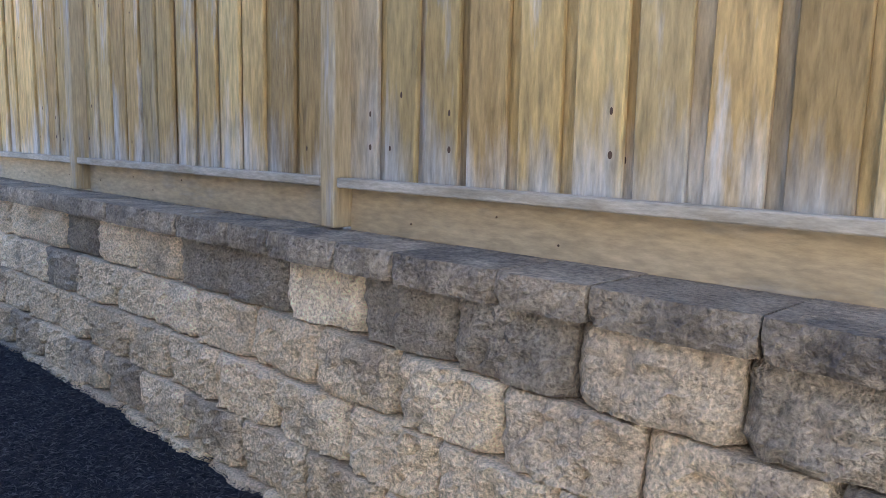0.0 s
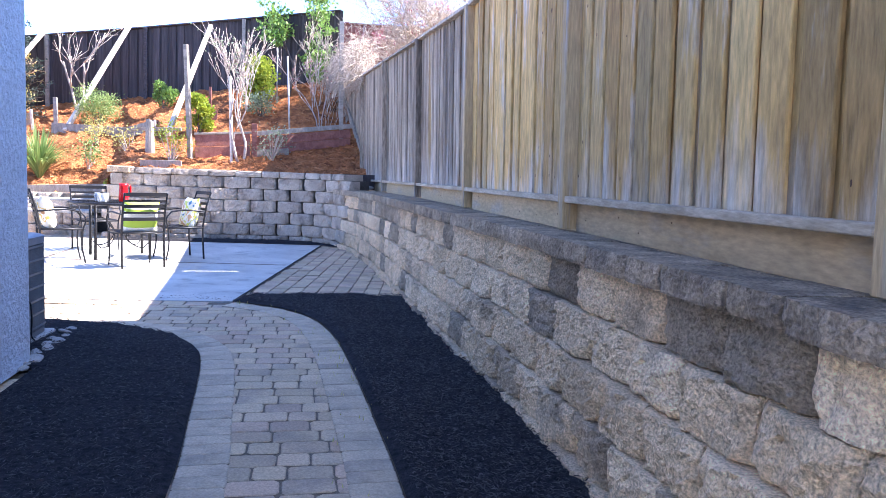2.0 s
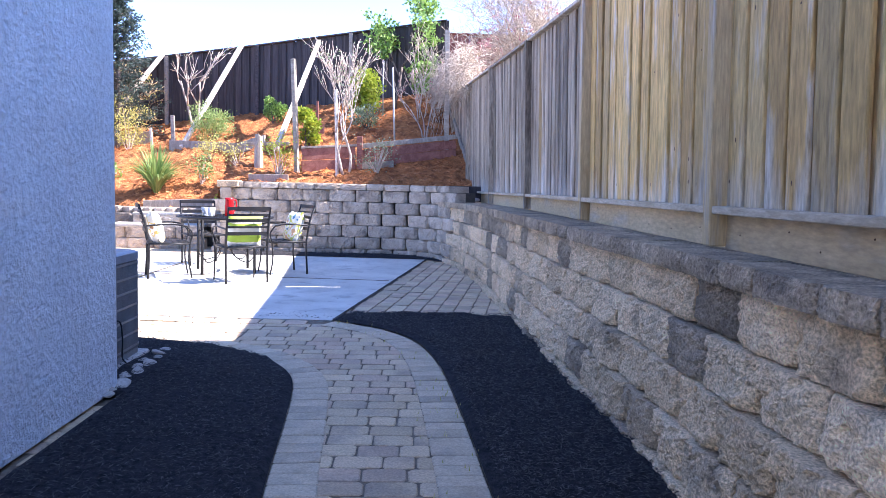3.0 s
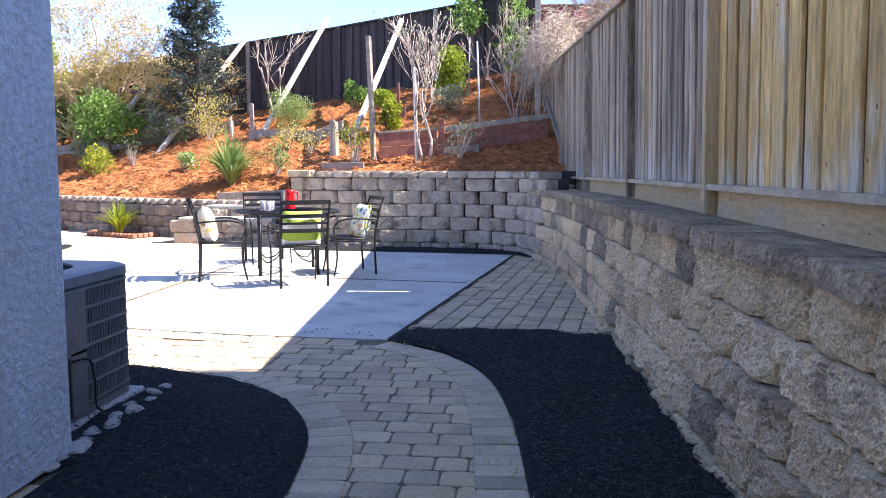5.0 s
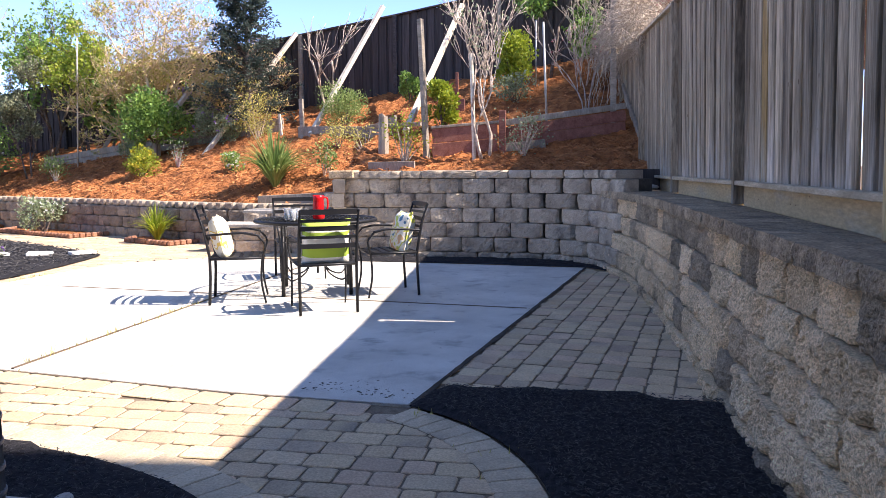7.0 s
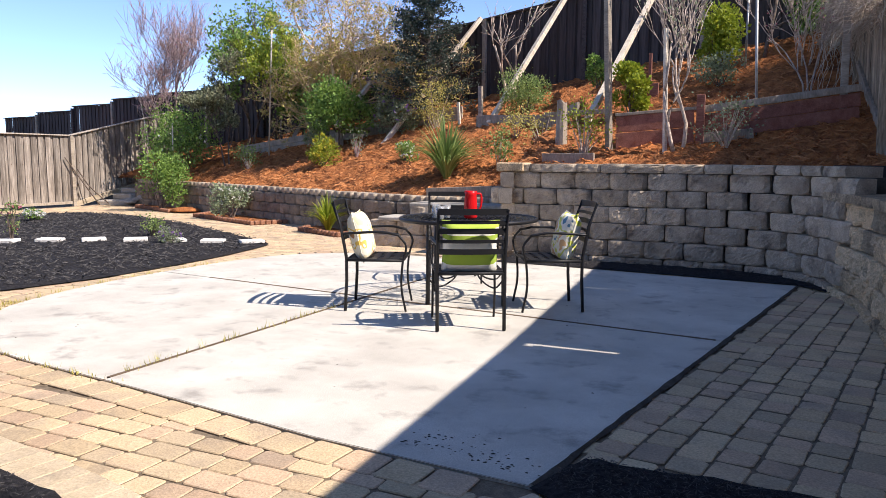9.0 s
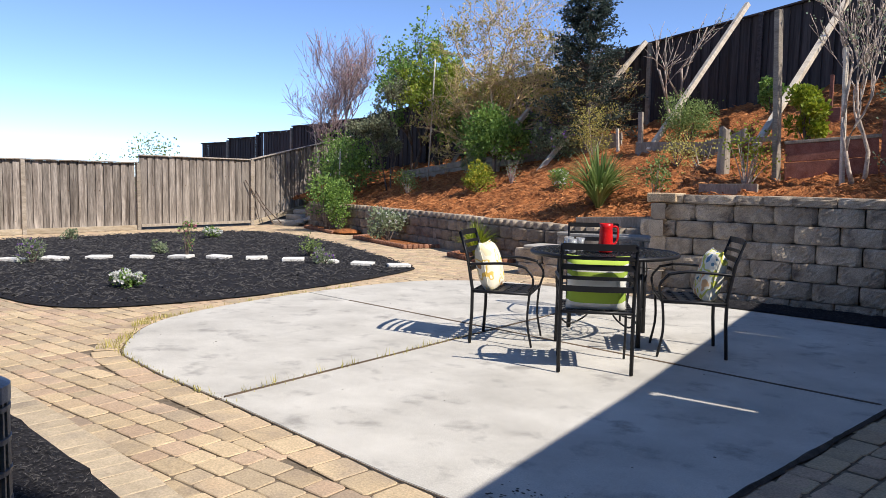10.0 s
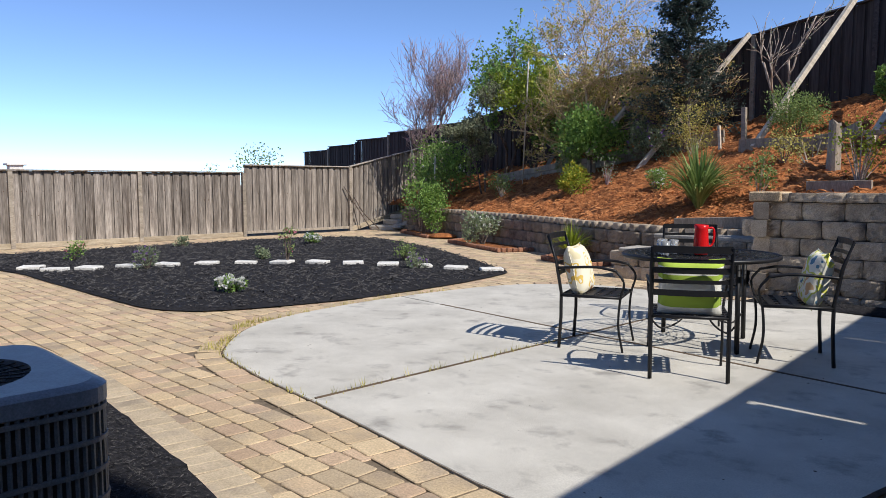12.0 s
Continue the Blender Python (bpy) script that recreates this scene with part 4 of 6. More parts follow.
# ---- air conditioner ----
def ac_unit(x, y, rz):
    W, H = 0.785, 0.72
    ac = thing("air_conditioner", x, y, 0, rz, "grey outdoor air conditioner with louvred sides beside the house", "air conditioner")

    def ring(w, r, z, n=6):
        out = []
        for cx, cy, a0 in ((1, 1, 0), (-1, 1, 90), (-1, -1, 180), (1, -1, 270)):
            for j in range(n + 1):
                a = radians(a0 + 90 * j / n)
                out.append(((w / 2 - r) * cx + r * math.cos(a), (w / 2 - r) * cy + r * math.sin(a), z))
        full = []
        for a, b in zip(out, out[1:] + out[:1]):
            k = 8 if math.dist(a, b) > 0.2 else 1
            full += [tuple(a[c] + (b[c] - a[c]) * j / k for c in range(3)) for j in range(k)]
        return full

    def shell(name, w0, r, levels, mat, hole=0.0, label=""):
        bm = bmesh.new()
        rings = [[bm.verts.new(p) for p in ring(w0 + dw, r, z)] for dw, z in levels]
        n = len(rings[0])
        for a, b in zip(rings, rings[1:]):
            for i in range(n):
                bm.faces.new((a[i], a[(i + 1) % n], b[(i + 1) % n], b[i]))
        bm.faces.new(rings[0][::-1])
        if hole:
            c = [bm.verts.new((hole * math.cos(t), hole * math.sin(t), levels[-1][1])) for t in [math.atan2(v.co.y, v.co.x) for v in rings[-1]]]
            d = [bm.verts.new((v.co.x * 0.97, v.co.y * 0.97, levels[-1][1] - 0.06)) for v in c]
            for i in range(n):
                j = (i + 1) % n
                bm.faces.new((rings[-1][i], rings[-1][j], c[j], c[i]))
                bm.faces.new((c[i], c[j], d[j], d[i]))
        else:
            bm.faces.new(rings[-1])
        return part(name, bm, mat, ac, label)

    part("pad", box_bm(0.86, 0.86, 0.07, Matrix.Translation((0, 0, 0.015)), 0.012), M["stone"], ac, "pale concrete pad")
    shell("base_pan", W, 0.10, ((0, 0.05), (0.0, 0.09)), M["ac_body"])
    shell("coil", W - 0.035, 0.085, ((0, 0.09), (0, H - 0.045)), M["ac_coil"], label="dark finned coil")
    shell("top_cover", W, 0.10, ((0, H - 0.055), (0.012, H - 0.05), (0.012, H - 0.005), (-0.02, H + 0.004), (-0.05, H + 0.010)), M["ac_top"], 0.27, "smooth grey top cover")
    # louvre bars: uprights and bands that follow the rounded plan
    rim = ring(W - 0.004, 0.098, 0, 6)
    V, F = [], []
    seg = [(Vector(a), Vector(b)) for a, b in zip(rim, rim[1:] + rim[:1])]
    for a, b in seg:
        l = (b - a).length
        k = max(1, round(l / 0.021))
        for j in range(k):
            p = a + (b - a) * ((j + 0.5) / k)
            tube_into(V, F, [(p.x, p.y, 0.085), (p.x, p.y, H - 0.05)], 0.0068, 4)
    put("louvre_grille", mesh_of("louvre_grille", V, F, M["ac_body"]), ac)
    for i in range(7):
        z = 0.11 + i * (H - 0.18) / 6
        V, F = [], []
        pts = [Vector((p[0] * 1.004, p[1] * 1.004, z)) for p in rim]
        tube_into(V, F, pts + pts[:1], 0.0095, 4)
        put("band", mesh_of("band", V, F, M["ac_body"]), ac)
    V, F = [], []
    for j in range(30):
        a = 2 * math.pi * j / 30
        tube_into(V, F, [(0.06 * math.cos(a), 0.06 * math.sin(a), H - 0.004), (0.275 * math.cos(a), 0.275 * math.sin(a), H + 0.002)], 0.0028, 4)
    for r in (0.06, 0.11, 0.16, 0.21, 0.25):
        pts = [Vector((r * math.cos(t * math.pi / 16), r * math.sin(t * math.pi / 16), H - 0.003)) for t in range(33)]
        tube_into(V, F, pts, 0.0026, 4)
    put("fan_grille", mesh_of("fan_grille", V, F, M["ac_dark"], True), ac, None, "dark wire fan guard")
    part("fan_well", box_bm(0.52, 0.52, 0.01, Matrix.Translation((0, 0, H - 0.075))), M["ac_dark"], ac)
    # service panel on the east side; a flat dark plate paints the pipe recess's shade
    part("service_panel", box_bm(0.012, 0.30, 0.30, Matrix.Translation((W / 2 + 0.008, -0.215, H - 0.215)), 0.004), M["ac_body"], ac)
    recess = part("recess", box_bm(0.010, 0.17, 0.29, Matrix.Translation((W / 2 + 0.006, -0.29, 0.22))), M["ac_dark"], ac, "flat dark plate for the shaded pipe recess")
    part("corner_panel", box_bm(0.012, 0.13, 0.30, Matrix.Translation((W / 2 + 0.008, -0.135, 0.225)), 0.004), M["ac_body"], ac)
    part("sticker", box_bm(0.003, 0.09, 0.05, Matrix.Translation((W / 2 + 0.014, -0.31, 0.12))), M["sticker"], recess, "yellowed paper label")
    tube("cable", curve_points([(W / 2 + 0.016, -0.20, 0.34), (W / 2 + 0.05, -0.12, 0.33), (W / 2 + 0.05, -0.08, 0.22), (W / 2 + 0.04, -0.06, 0.10), (W / 2 + 0.05, -0.03, 0.06)], 6), 0.005, M["ac_dark"], ac)
    return ac


ac_unit(-3.46, 1.89, 0)


def rock_mesh(seed, mat):
    bm = bmesh.new()
    bmesh.ops.create_icosphere(bm, subdivisions=2, radius=0.5)
    for v in bm.verts:
        v.co *= 1 + noise.noise(v.co * 1.7 + Vector((seed * 9.1, 0, 0))) * 0.55
        v.co.z *= 0.36
    me = bpy.data.meshes.new("rock")
    bm.to_mesh(me)
    bm.free()
    me.materials.append(mat)
    return me


ROCKS = [rock_mesh(i, M["stone"]) for i in range(4)]
rnd = random.Random(31)
for i in range(13):
    y = 1.14 + i * 0.10
    s = rnd.uniform(0.05, 0.115)
    ob = put("rock", ROCKS[i % 4], None, pose(-2.90 - 0.09 * max(0, y - 1.5) + rnd.uniform(-0.04, 0.05), y, 0.035, rnd.uniform(-20, 20), rnd.uniform(-20, 20), rnd.uniform(0, 360)) @ Matrix.Diagonal((s, s * rnd.uniform(0.6, 1.1), s, 1)))
    tagged(ob, "broken pale stone beside the air conditioner", "stone", "stones by the air conditioner")


# ---- table and chairs ----
def round_table(x, y):
    t = thing("patio_table", x, y, 0.010, 20, "round black metal patio table with a mesh top", "table")
    R, H = 0.60, 0.73
    bm = bmesh.new()
    bmesh.ops.create_cone(bm, cap_ends=True, segments=48, radius1=R - 0.02, radius2=R - 0.02, depth=0.008, matrix=Matrix.Translation((0, 0, H - 0.008)))
    top = part("tabletop", bm, M["tint"], t, "dark tinted glass top")
    top.visible_shadow = False
    ringp = [Vector((R * math.cos(a * math.pi / 24), R * math.sin(a * math.pi / 24), H - 0.012)) for a in range(49)]
    tube("rim", ringp, 0.018, M["iron"], top, 8, "black metal rim")
    V, F = [], []
    for j in range(40):
        a = 2 * math.pi * j / 40
        tube_into(V, F, [(0.05 * math.cos(a), 0.05 * math.sin(a), H - 0.003), ((R - 0.02) * math.cos(a), (R - 0.02) * math.sin(a), H - 0.003)], 0.003, 4)
    for r in (0.06, 0.12, 0.18, 0.24, 0.30, 0.36, 0.42, 0.48, 0.54):
        tube_into(V, F, [Vector((r * math.cos(a * math.pi / 20), r * math.sin(a * math.pi / 20), H - 0.003)) for a in range(41)], 0.003, 4)
    put("lattice", mesh_of("lattice", V, F, M["iron"]), top, None, "black metal lattice")
    for k in range(4):
        a = radians(45 + 90 * k)
        c, s = math.cos(a), math.sin(a)
        tube("leg", [(0.46 * c, 0.46 * s, 0.0), (0.45 * c, 0.45 * s, H - 0.02)], 0.019, M["iron"], t, 4)
        tube("scroll", curve_points([(0.44 * c, 0.44 * s, 0.52), (0.25 * c, 0.25 * s, 0.50), (0.10 * c, 0.10 * s, 0.34), (0.16 * c, 0.16 * s, 0.20), (0.34 * c, 0.34 * s, 0.14), (0.45 * c, 0.45 * s, 0.22)], 6), 0.008, M["iron"], t, 6)
    tube("hoop", [Vector((0.12 * math.cos(a * math.pi / 12), 0.12 * math.sin(a * math.pi / 12), 0.32)) for a in range(25)], 0.008, M["iron"], t, 6)
    return t


def patio_chair(x, y, rz, group="chairs round the patio table", label="black metal patio armchair with slatted back"):
    """Faces +y at rz 0; the origin is between its feet."""
    c = thing("patio_chair", x, y, 0.010, rz, label, "chair", group)
    I, w = M["iron"], 0.245
    for sx in (-1, 1):
        tube("back_upright", [(sx * w, -0.25, 0.0), (sx * w, -0.235, 0.25), (sx * w, -0.235, 0.44), (sx * w, -0.28, 0.70), (sx * w, -0.345, 0.89)], 0.0135, I, c, 4)
        tube("front_leg", curve_points([(sx * w, 0.25, 0.0), (sx * w, 0.215, 0.2), (sx * w, 0.225, 0.40), (sx * (w + 0.02), 0.255, 0.54), (sx * (w + 0.025), 0.19, 0.635)], 6), 0.010, I, c, 6)
        tube("armrest", curve_points([(sx * (w + 0.025), 0.20, 0.63), (sx * (w + 0.03), 0.05, 0.655), (sx * (w + 0.015), -0.15, 0.645), (sx * w, -0.265, 0.635)], 6), 0.011, I, c, 6)
        tube("seat_side", [(sx * w, -0.235, 0.42), (sx * w, 0.225, 0.42)], 0.012, I, c, 6)
    for yy in (-0.235, 0.225):
        tube("seat_bar", [(-w, yy, 0.42), (w, yy, 0.42)], 0.012, I, c, 6)
    for k in range(5):
        part("seat_strap", box_bm(0.055, 0.46, 0.005, Matrix.Translation((-0.18 + 0.09 * k, -0.005, 0.424))), I, c)
        part("seat_strap", box_bm(0.49, 0.050, 0.005, Matrix.Translation((0, -0.18 + 0.085 * k, 0.430))), I, c)
    for z, h in ((0.875, 0.045), (0.80, 0.025), (0.735, 0.04), (0.66, 0.025), (0.585, 0.04)):
        yy = float(np.interp(z, (0.44, 0.70, 0.89), (-0.235, -0.28, -0.345)))
        bm = bmesh.new()
        n = 8
        fr = []
        for i in range(n + 1):
            u = i / n * 2 - 1
            yb = yy - 0.03 * (1 - u * u)
            fr.append([bm.verts.new((u * w, yb + dy, z + dz)) for dy, dz in ((-0.005, -h / 2), (0.005, -h / 2), (0.005, h / 2), (-0.005, h / 2))])
        for a, b in zip(fr, fr[1:]):
            for i in range(4):
                bm.faces.new((a[i], a[(i + 1) % 4], b[(i + 1) % 4], b[i]))
        bm.faces.new(fr[0][::-1])
        bm.faces.new(fr[-1])
        part("back_slat", bm, I, c)
    return c


def pillow(x, y, z, rx, ry, rz, mat, label, size=0.42):
    bm = bmesh.new()
    bmesh.ops.create_grid(bm, x_segments=12, y_segments=12, size=0.5)
    r = bmesh.ops.duplicate(bm, geom=bm.verts[:] + bm.edges[:] + bm.faces[:])
    dup = {v for v in r["geom"] if isinstance(v, bmesh.types.BMVert)}
    for v in bm.verts:
        u, w = v.co.x * 2, v.co.y * 2
        puff = (max(0, 1 - u ** 4) * max(0, 1 - w ** 4)) ** 0.6 * 0.085 / size
        pin = 1 - 0.07 * (1 - u * u) * abs(w) ** 3 - 0.07 * (1 - w * w) * abs(u) ** 3
        v.co.x, v.co.y = v.co.x * pin, v.co.y * pin
        v.co.z = (puff if v not in dup else -puff) + noise.noise(Vector((u * 2, w * 2, 0))) * 0.02
        v.co = Vector((v.co.x, v.co.z, v.co.y)) * size
    bmesh.ops.remove_doubles(bm, verts=bm.verts, dist=0.004)
    bmesh.ops.recalc_face_normals(bm, faces=bm.faces)
    ob = part("cushion", bm, mat, None, "", True)
    ob.matrix_basis = pose(x, y, z, rx, ry, rz)
    rim = []
    for i in range(33):
        a = 2 * math.pi * i / 32
        c, s_ = math.cos(a), math.sin(a)
        k = max(abs(c), abs(s_))
        u, w = c / k, s_ / k
        pin = 1 - 0.07 * (1 - u * u) * abs(w) ** 3 - 0.07 * (1 - w * w) * abs(u) ** 3
        rim.append(Vector((u * pin * 0.5, noise.noise(Vector((u * 2, w * 2, 0))) * 0.02, w * pin * 0.5)) * size)
    tube("piping", rim, 0.004, mat, ob, 5)
    return tagged(ob, label, "cushion")


def on_chair(c, lx, ly, lz):
    p = c.matrix_basis @ Vector((lx, ly, lz))
    return p.x, p.y, p.z


round_table(-3.72, 7.17)
near_chair = patio_chair(-3.31, 6.21, 30.3)
left_chair = patio_chair(-4.26, 6.53, -68)
right_chair = patio_chair(-2.97, 7.13, 119)
far_chair = patio_chair(-4.25, 8.05, 210)
for c, mat, label, tilt in ((near_chair, "stripes", "green and white striped cushion on a chair", 12), (left_chair, "floral_a", "cream floral cushion leaning on a chair", 14), (right_chair, "floral_b", "blue and yellow floral cushion on a chair", 14)):
    px, py, pz = on_chair(c, 0, -0.15, 0.600)
    pillow(px, py, pz, tilt, 0, math.degrees(c.matrix_basis.to_euler().z), M[mat], label)


def lathe(bm, prof, seg=24):
    rings = [[bm.verts.new((r * math.cos(2 * math.pi * s / seg), r * math.sin(2 * math.pi * s / seg), z)) for s in range(seg)] for r, z in prof]
    for a, b in zip(rings, rings[1:]):
        for s in range(seg):
            bm.faces.new((a[s], a[(s + 1) % seg], b[(s + 1) % seg], b[s]))
    bm.faces.new(rings[0][::-1])
    return bm


jug = thing("jug", -3.64, 7.03, 0.746, 40, "glossy red jug standing on the patio table", "jug")
part("jug_body", lathe(bmesh.new(), ((0.050, 0), (0.058, 0.01), (0.060, 0.05), (0.054, 0.15), (0.050, 0.20), (0.056, 0.235), (0.051, 0.235), (0.045, 0.20), (0.050, 0.02), (0.01, 0.015))), M["red"], jug, smooth=True)
tube("jug_handle", curve_points([(0.050, 0, 0.21), (0.090, 0, 0.205), (0.098, 0, 0.14), (0.085, 0, 0.08), (0.056, 0, 0.06)], 6), 0.009, M["red"], jug)
for gx, gy in ((-3.90, 6.88), (-3.82, 6.80), (-3.95, 6.99), (-3.84, 6.97)):
    g = part("drinking_glass", lathe(bmesh.new(), ((0.028, 0), (0.030, 0.002), (0.037, 0.11), (0.034, 0.11), (0.027, 0.008), (0.005, 0.008)), 16), M["glass"], None, "", True)
    g.matrix_basis = pose(gx, gy, 0.746)
    tagged(g, "clear drinking glass standing on the patio table", "glass", "glasses on the table")


# ---- plants ----
def grow(V, F, tips, p, d, length, r, depth, rnd, spread=0.5, up=0.15, kids=(2, 3), shrink=0.68, sides=5):
    """A limb of wobbling segments that forks until depth runs out; tips gather points for leaves."""
    n = 4 if depth > 1 else 3
    pts = [p.copy()]
    for i in range(n):
        d = (d + Vector((rnd.gauss(0, 1), rnd.gauss(0, 1), rnd.gauss(0, 1) + up)) * 0.13).normalized()
        pts.append(pts[-1] + d * (length / n))
    tube_into(V, F, pts, [max(r * (1 - 0.4 * i / n), 0.0045) for i in range(n + 1)], sides if depth > 1 else 3)
    if depth <= 1:
        tips += [(q, d) for q in pts[1:]]
    if depth > 0:
        for _ in range(rnd.randint(*kids)):
            q = pts[rnd.randint(max(1, n - 2), n)]
            side = Vector((rnd.gauss(0, 1), rnd.gauss(0, 1), rnd.gauss(0, 0.6) + up)).normalized()
            grow(V, F, tips, q, (d * (1 - spread) + side * spread).normalized(), length * shrink * rnd.uniform(0.8, 1.2), r * 0.58, depth - 1, rnd, spread, up, kids, shrink, sides)


def leaf_into(V, F, p, d, size, rnd, narrow=0.45):
    d = d.normalized()
    s = d.cross(Vector((rnd.gauss(0, 1), rnd.gauss(0, 1), rnd.gauss(0, 1)))).normalized() * size * narrow
    n = d.cross(s).normalized() * size * 0.15
    b = len(V)
    V += [p, p + d * size * 0.5 + s + n, p + d * size, p + d * size * 0.5 - s + n]
    F += [(b, b + 1, b + 2), (b, b + 2, b + 3)]


def tree(name, x, y, height, label, bark, leaf=None, leaves=0, size=0.06, seed=1, depth=4, spread=0.5, up=0.15, stems=1, trunk=0.35, r=0.05, kids=(2, 3), category="tree", z=None, twig=None, lean=(0, 0), droop=0.0, shrink=0.68):
    rnd = random.Random(seed)
    t = thing(name, x, y, (hill_z(x, y) if z is None else z) - 0.06, 0, label, category)
    V, F, tips = [], [], []
    for s in range(stems):
        a = 6.28 * s / stems + rnd.random()
        off = Vector((math.cos(a), math.sin(a), 0)) * (0.05 if stems > 1 else 0)
        d = Vector((lean[0] + (0.22 * math.cos(a) if stems > 1 else 0), lean[1] + (0.22 * math.sin(a) if stems > 1 else 0), 1)).normalized()
        grow(V, F, tips, off, d, height * trunk, r, depth, rnd, spread, up, kids, shrink)
    put("trunk", mesh_of("trunk", V, F, M[bark], True), t)
    if leaf:
        LV, LF = [], []
        for _ in range(leaves):
            q, d = rnd.choice(tips)
            dd = d * 0.5 + Vector((rnd.gauss(0, 1), rnd.gauss(0, 1), rnd.gauss(0, 1) - droop))
            leaf_into(LV, LF, q + Vector((rnd.gauss(0, 1), rnd.gauss(0, 1), rnd.gauss(0, 1))) * size * 0.7, dd, size * rnd.uniform(0.6, 1.3), rnd)
        put("crown", mesh_of("crown", LV, LF, M[leaf]), t)
    return t


def bush(name, x, y, w, h, label, leaf, leaves=900, size=0.05, seed=1, clumps=9, bark="bark_dark", flower=None, flowers=0, fsize=0.03, narrow=0.45, z=None, ragged=0.35, category="shrub"):
    """Stems under a crown of leafy clumps of uneven size."""
    rnd = random.Random(seed)
    t = thing(name, x, y, (hill_z(x, y) if z is None else z) - 0.02, 0, label, category)
    V, F, LV, LF, FV, FF = [], [], [], [], [], []
    cs = []
    for _ in range(clumps):
        a, q = rnd.uniform(0, 6.28), rnd.random() ** 0.5
        zz = rnd.uniform(0.25, 0.85) * h
        wide = 1 - 0.5 * abs(zz / h - 0.45)
        c = Vector((math.cos(a) * q * w * 0.36 * wide, math.sin(a) * q * w * 0.36 * wide, zz))
        cs.append((c, rnd.uniform(0.14, 0.26) * min(w, h * 1.2)))
        tube_into(V, F, [(c.x * 0.1, c.y * 0.1, 0), (c.x * 0.5, c.y * 0.5, zz * 0.5), tuple(c)], [0.012, 0.008, 0.004], 4)
    leaves, size = int(leaves * 1.8), size * 0.74
    for i in range(leaves):
        c, r = rnd.choice(cs)
        o = Vector((rnd.gauss(0, 1), rnd.gauss(0, 1), rnd.gauss(0, 1))).normalized()
        p = c + o * r * (1 + rnd.gauss(0, ragged * 0.6))
        p.z = max(p.z, 0.02)
        leaf_into(LV, LF, p, o + Vector((0, 0, 0.5)) + Vector((rnd.gauss(0, 0.5), rnd.gauss(0, 0.5), rnd.gauss(0, 0.5))), size * rnd.uniform(0.6, 1.3), rnd, narrow)
    for i in range(flowers):
        c, r = rnd.choice(cs)
        o = Vector((rnd.gauss(0, 1), rnd.gauss(0, 1), abs(rnd.gauss(0, 1)))).normalized()
        for _ in range(5):
            leaf_into(FV, FF, c + o * r * 1.12, o + Vector((rnd.gauss(0, 1), rnd.gauss(0, 1), rnd.gauss(0, 1))), fsize, rnd, 0.5)
    put("stem_clump", mesh_of("stem_clump", V, F, M[bark]), t)
    put("foliage", mesh_of("foliage", LV, LF, M[leaf]), t)
    if flowers:
        put("blossom", mesh_of("blossom", FV, FF, M[flower]), t)
    return t


def strap_plant(name, x, y, h, n, label, leaf, seed=1, z=None, width=0.02, flare=0.6):
    """A fountain of long arching blades."""
    rnd = random.Random(seed)
    t = thing(name, x, y, (hill_z(x, y) if z is None else z) - 0.02, 0, label, "plant")
    V, F = [], []
    for i in range(n):
        a, out = rnd.uniform(0, 6.28), rnd.uniform(0.1, 1.0) * flare
        l = h * rnd.uniform(0.7, 1.15)
        c, s = math.cos(a), math.sin(a)
        side = Vector((-s, c, 0)) * width * rnd.uniform(0.7, 1.2)
        b = len(V)
        for j in range(6):
            u = j / 5
            rr = out * l * (u ** 1.3)
            zz = l * (u - min(out, 0.95) * 0.85 * u ** 2.4)
            p = Vector((c * (0.03 + rr), s * (0.03 + rr), max(zz, 0.01)))
            k = (0.8, 1.0, 1.0, 0.8, 0.5, 0.05)[j]
            V += [p - side * k, p + Vector((0, 0, -0.006 * k)), p + side * k]
        for j in range(5):
            q = b + j * 3
            F += [(q, q + 1, q + 4, q + 3), (q + 1, q + 2, q + 5, q + 4)]
    put("leaf_clump", mesh_of("blades", V, F, M[leaf], True), t)
    return t


tree("bare_tree", -2.50, 11.07, 3.3, "pale leafless young tree on the slope", "bark_pale", "leaf_grey", 300, 0.035, 5, 5, 0.24, 0.6, 2, 0.25, 0.032, (2, 3), shrink=0.78)
tree("fruit_tree", -10.65, 15.68, 4.6, "white-trunked fruit tree with dense ochre budding twigs", "bark_ochre", "leaf_ochre", 7500, 0.05, 8, 6, 0.55, 0.30, 1, 0.25, 0.075, (3, 4), shrink=0.79)
tube("tree_wrap", [(-10.65, 15.68, hill_z(-10.65, 15.68) - 0.05), (-10.66, 15.68, hill_z(-10.65, 15.68) + 0.45), (-10.63, 15.68, hill_z(-10.65, 15.68) + 0.9)], [0.10, 0.085, 0.078], M["bark_white"], None, 10)
tagged(bpy.data.objects["tree_wrap"], "whitewashed lower trunk of the fruit tree", "tree trunk")
tree("bare_tree", -6.75, 16.4, 3.0, "slender leafless tree by the upper fence", "bark_pale", "leaf_grey", 60, 0.04, 12, 3, 0.42, 0.4, 2, 0.42, 0.035, (2, 3))
tree("purple_tree", -16.9, 16.6, 6.0, "leafless tree with purplish twigs", "bark_purple", "petal_pink", 600, 0.035, 15, 6, 0.42, 0.6, 1, 0.20, 0.06, (3, 4), shrink=0.79)
tree("leafy_tree", -13.6, 17.3, 5.2, "tall tree with yellow-green spring leaves", "bark_dark", "leaf_bright", 7500, 0.075, 21, 5, 0.45, 0.25, 3, 0.26, 0.045, (3, 3))
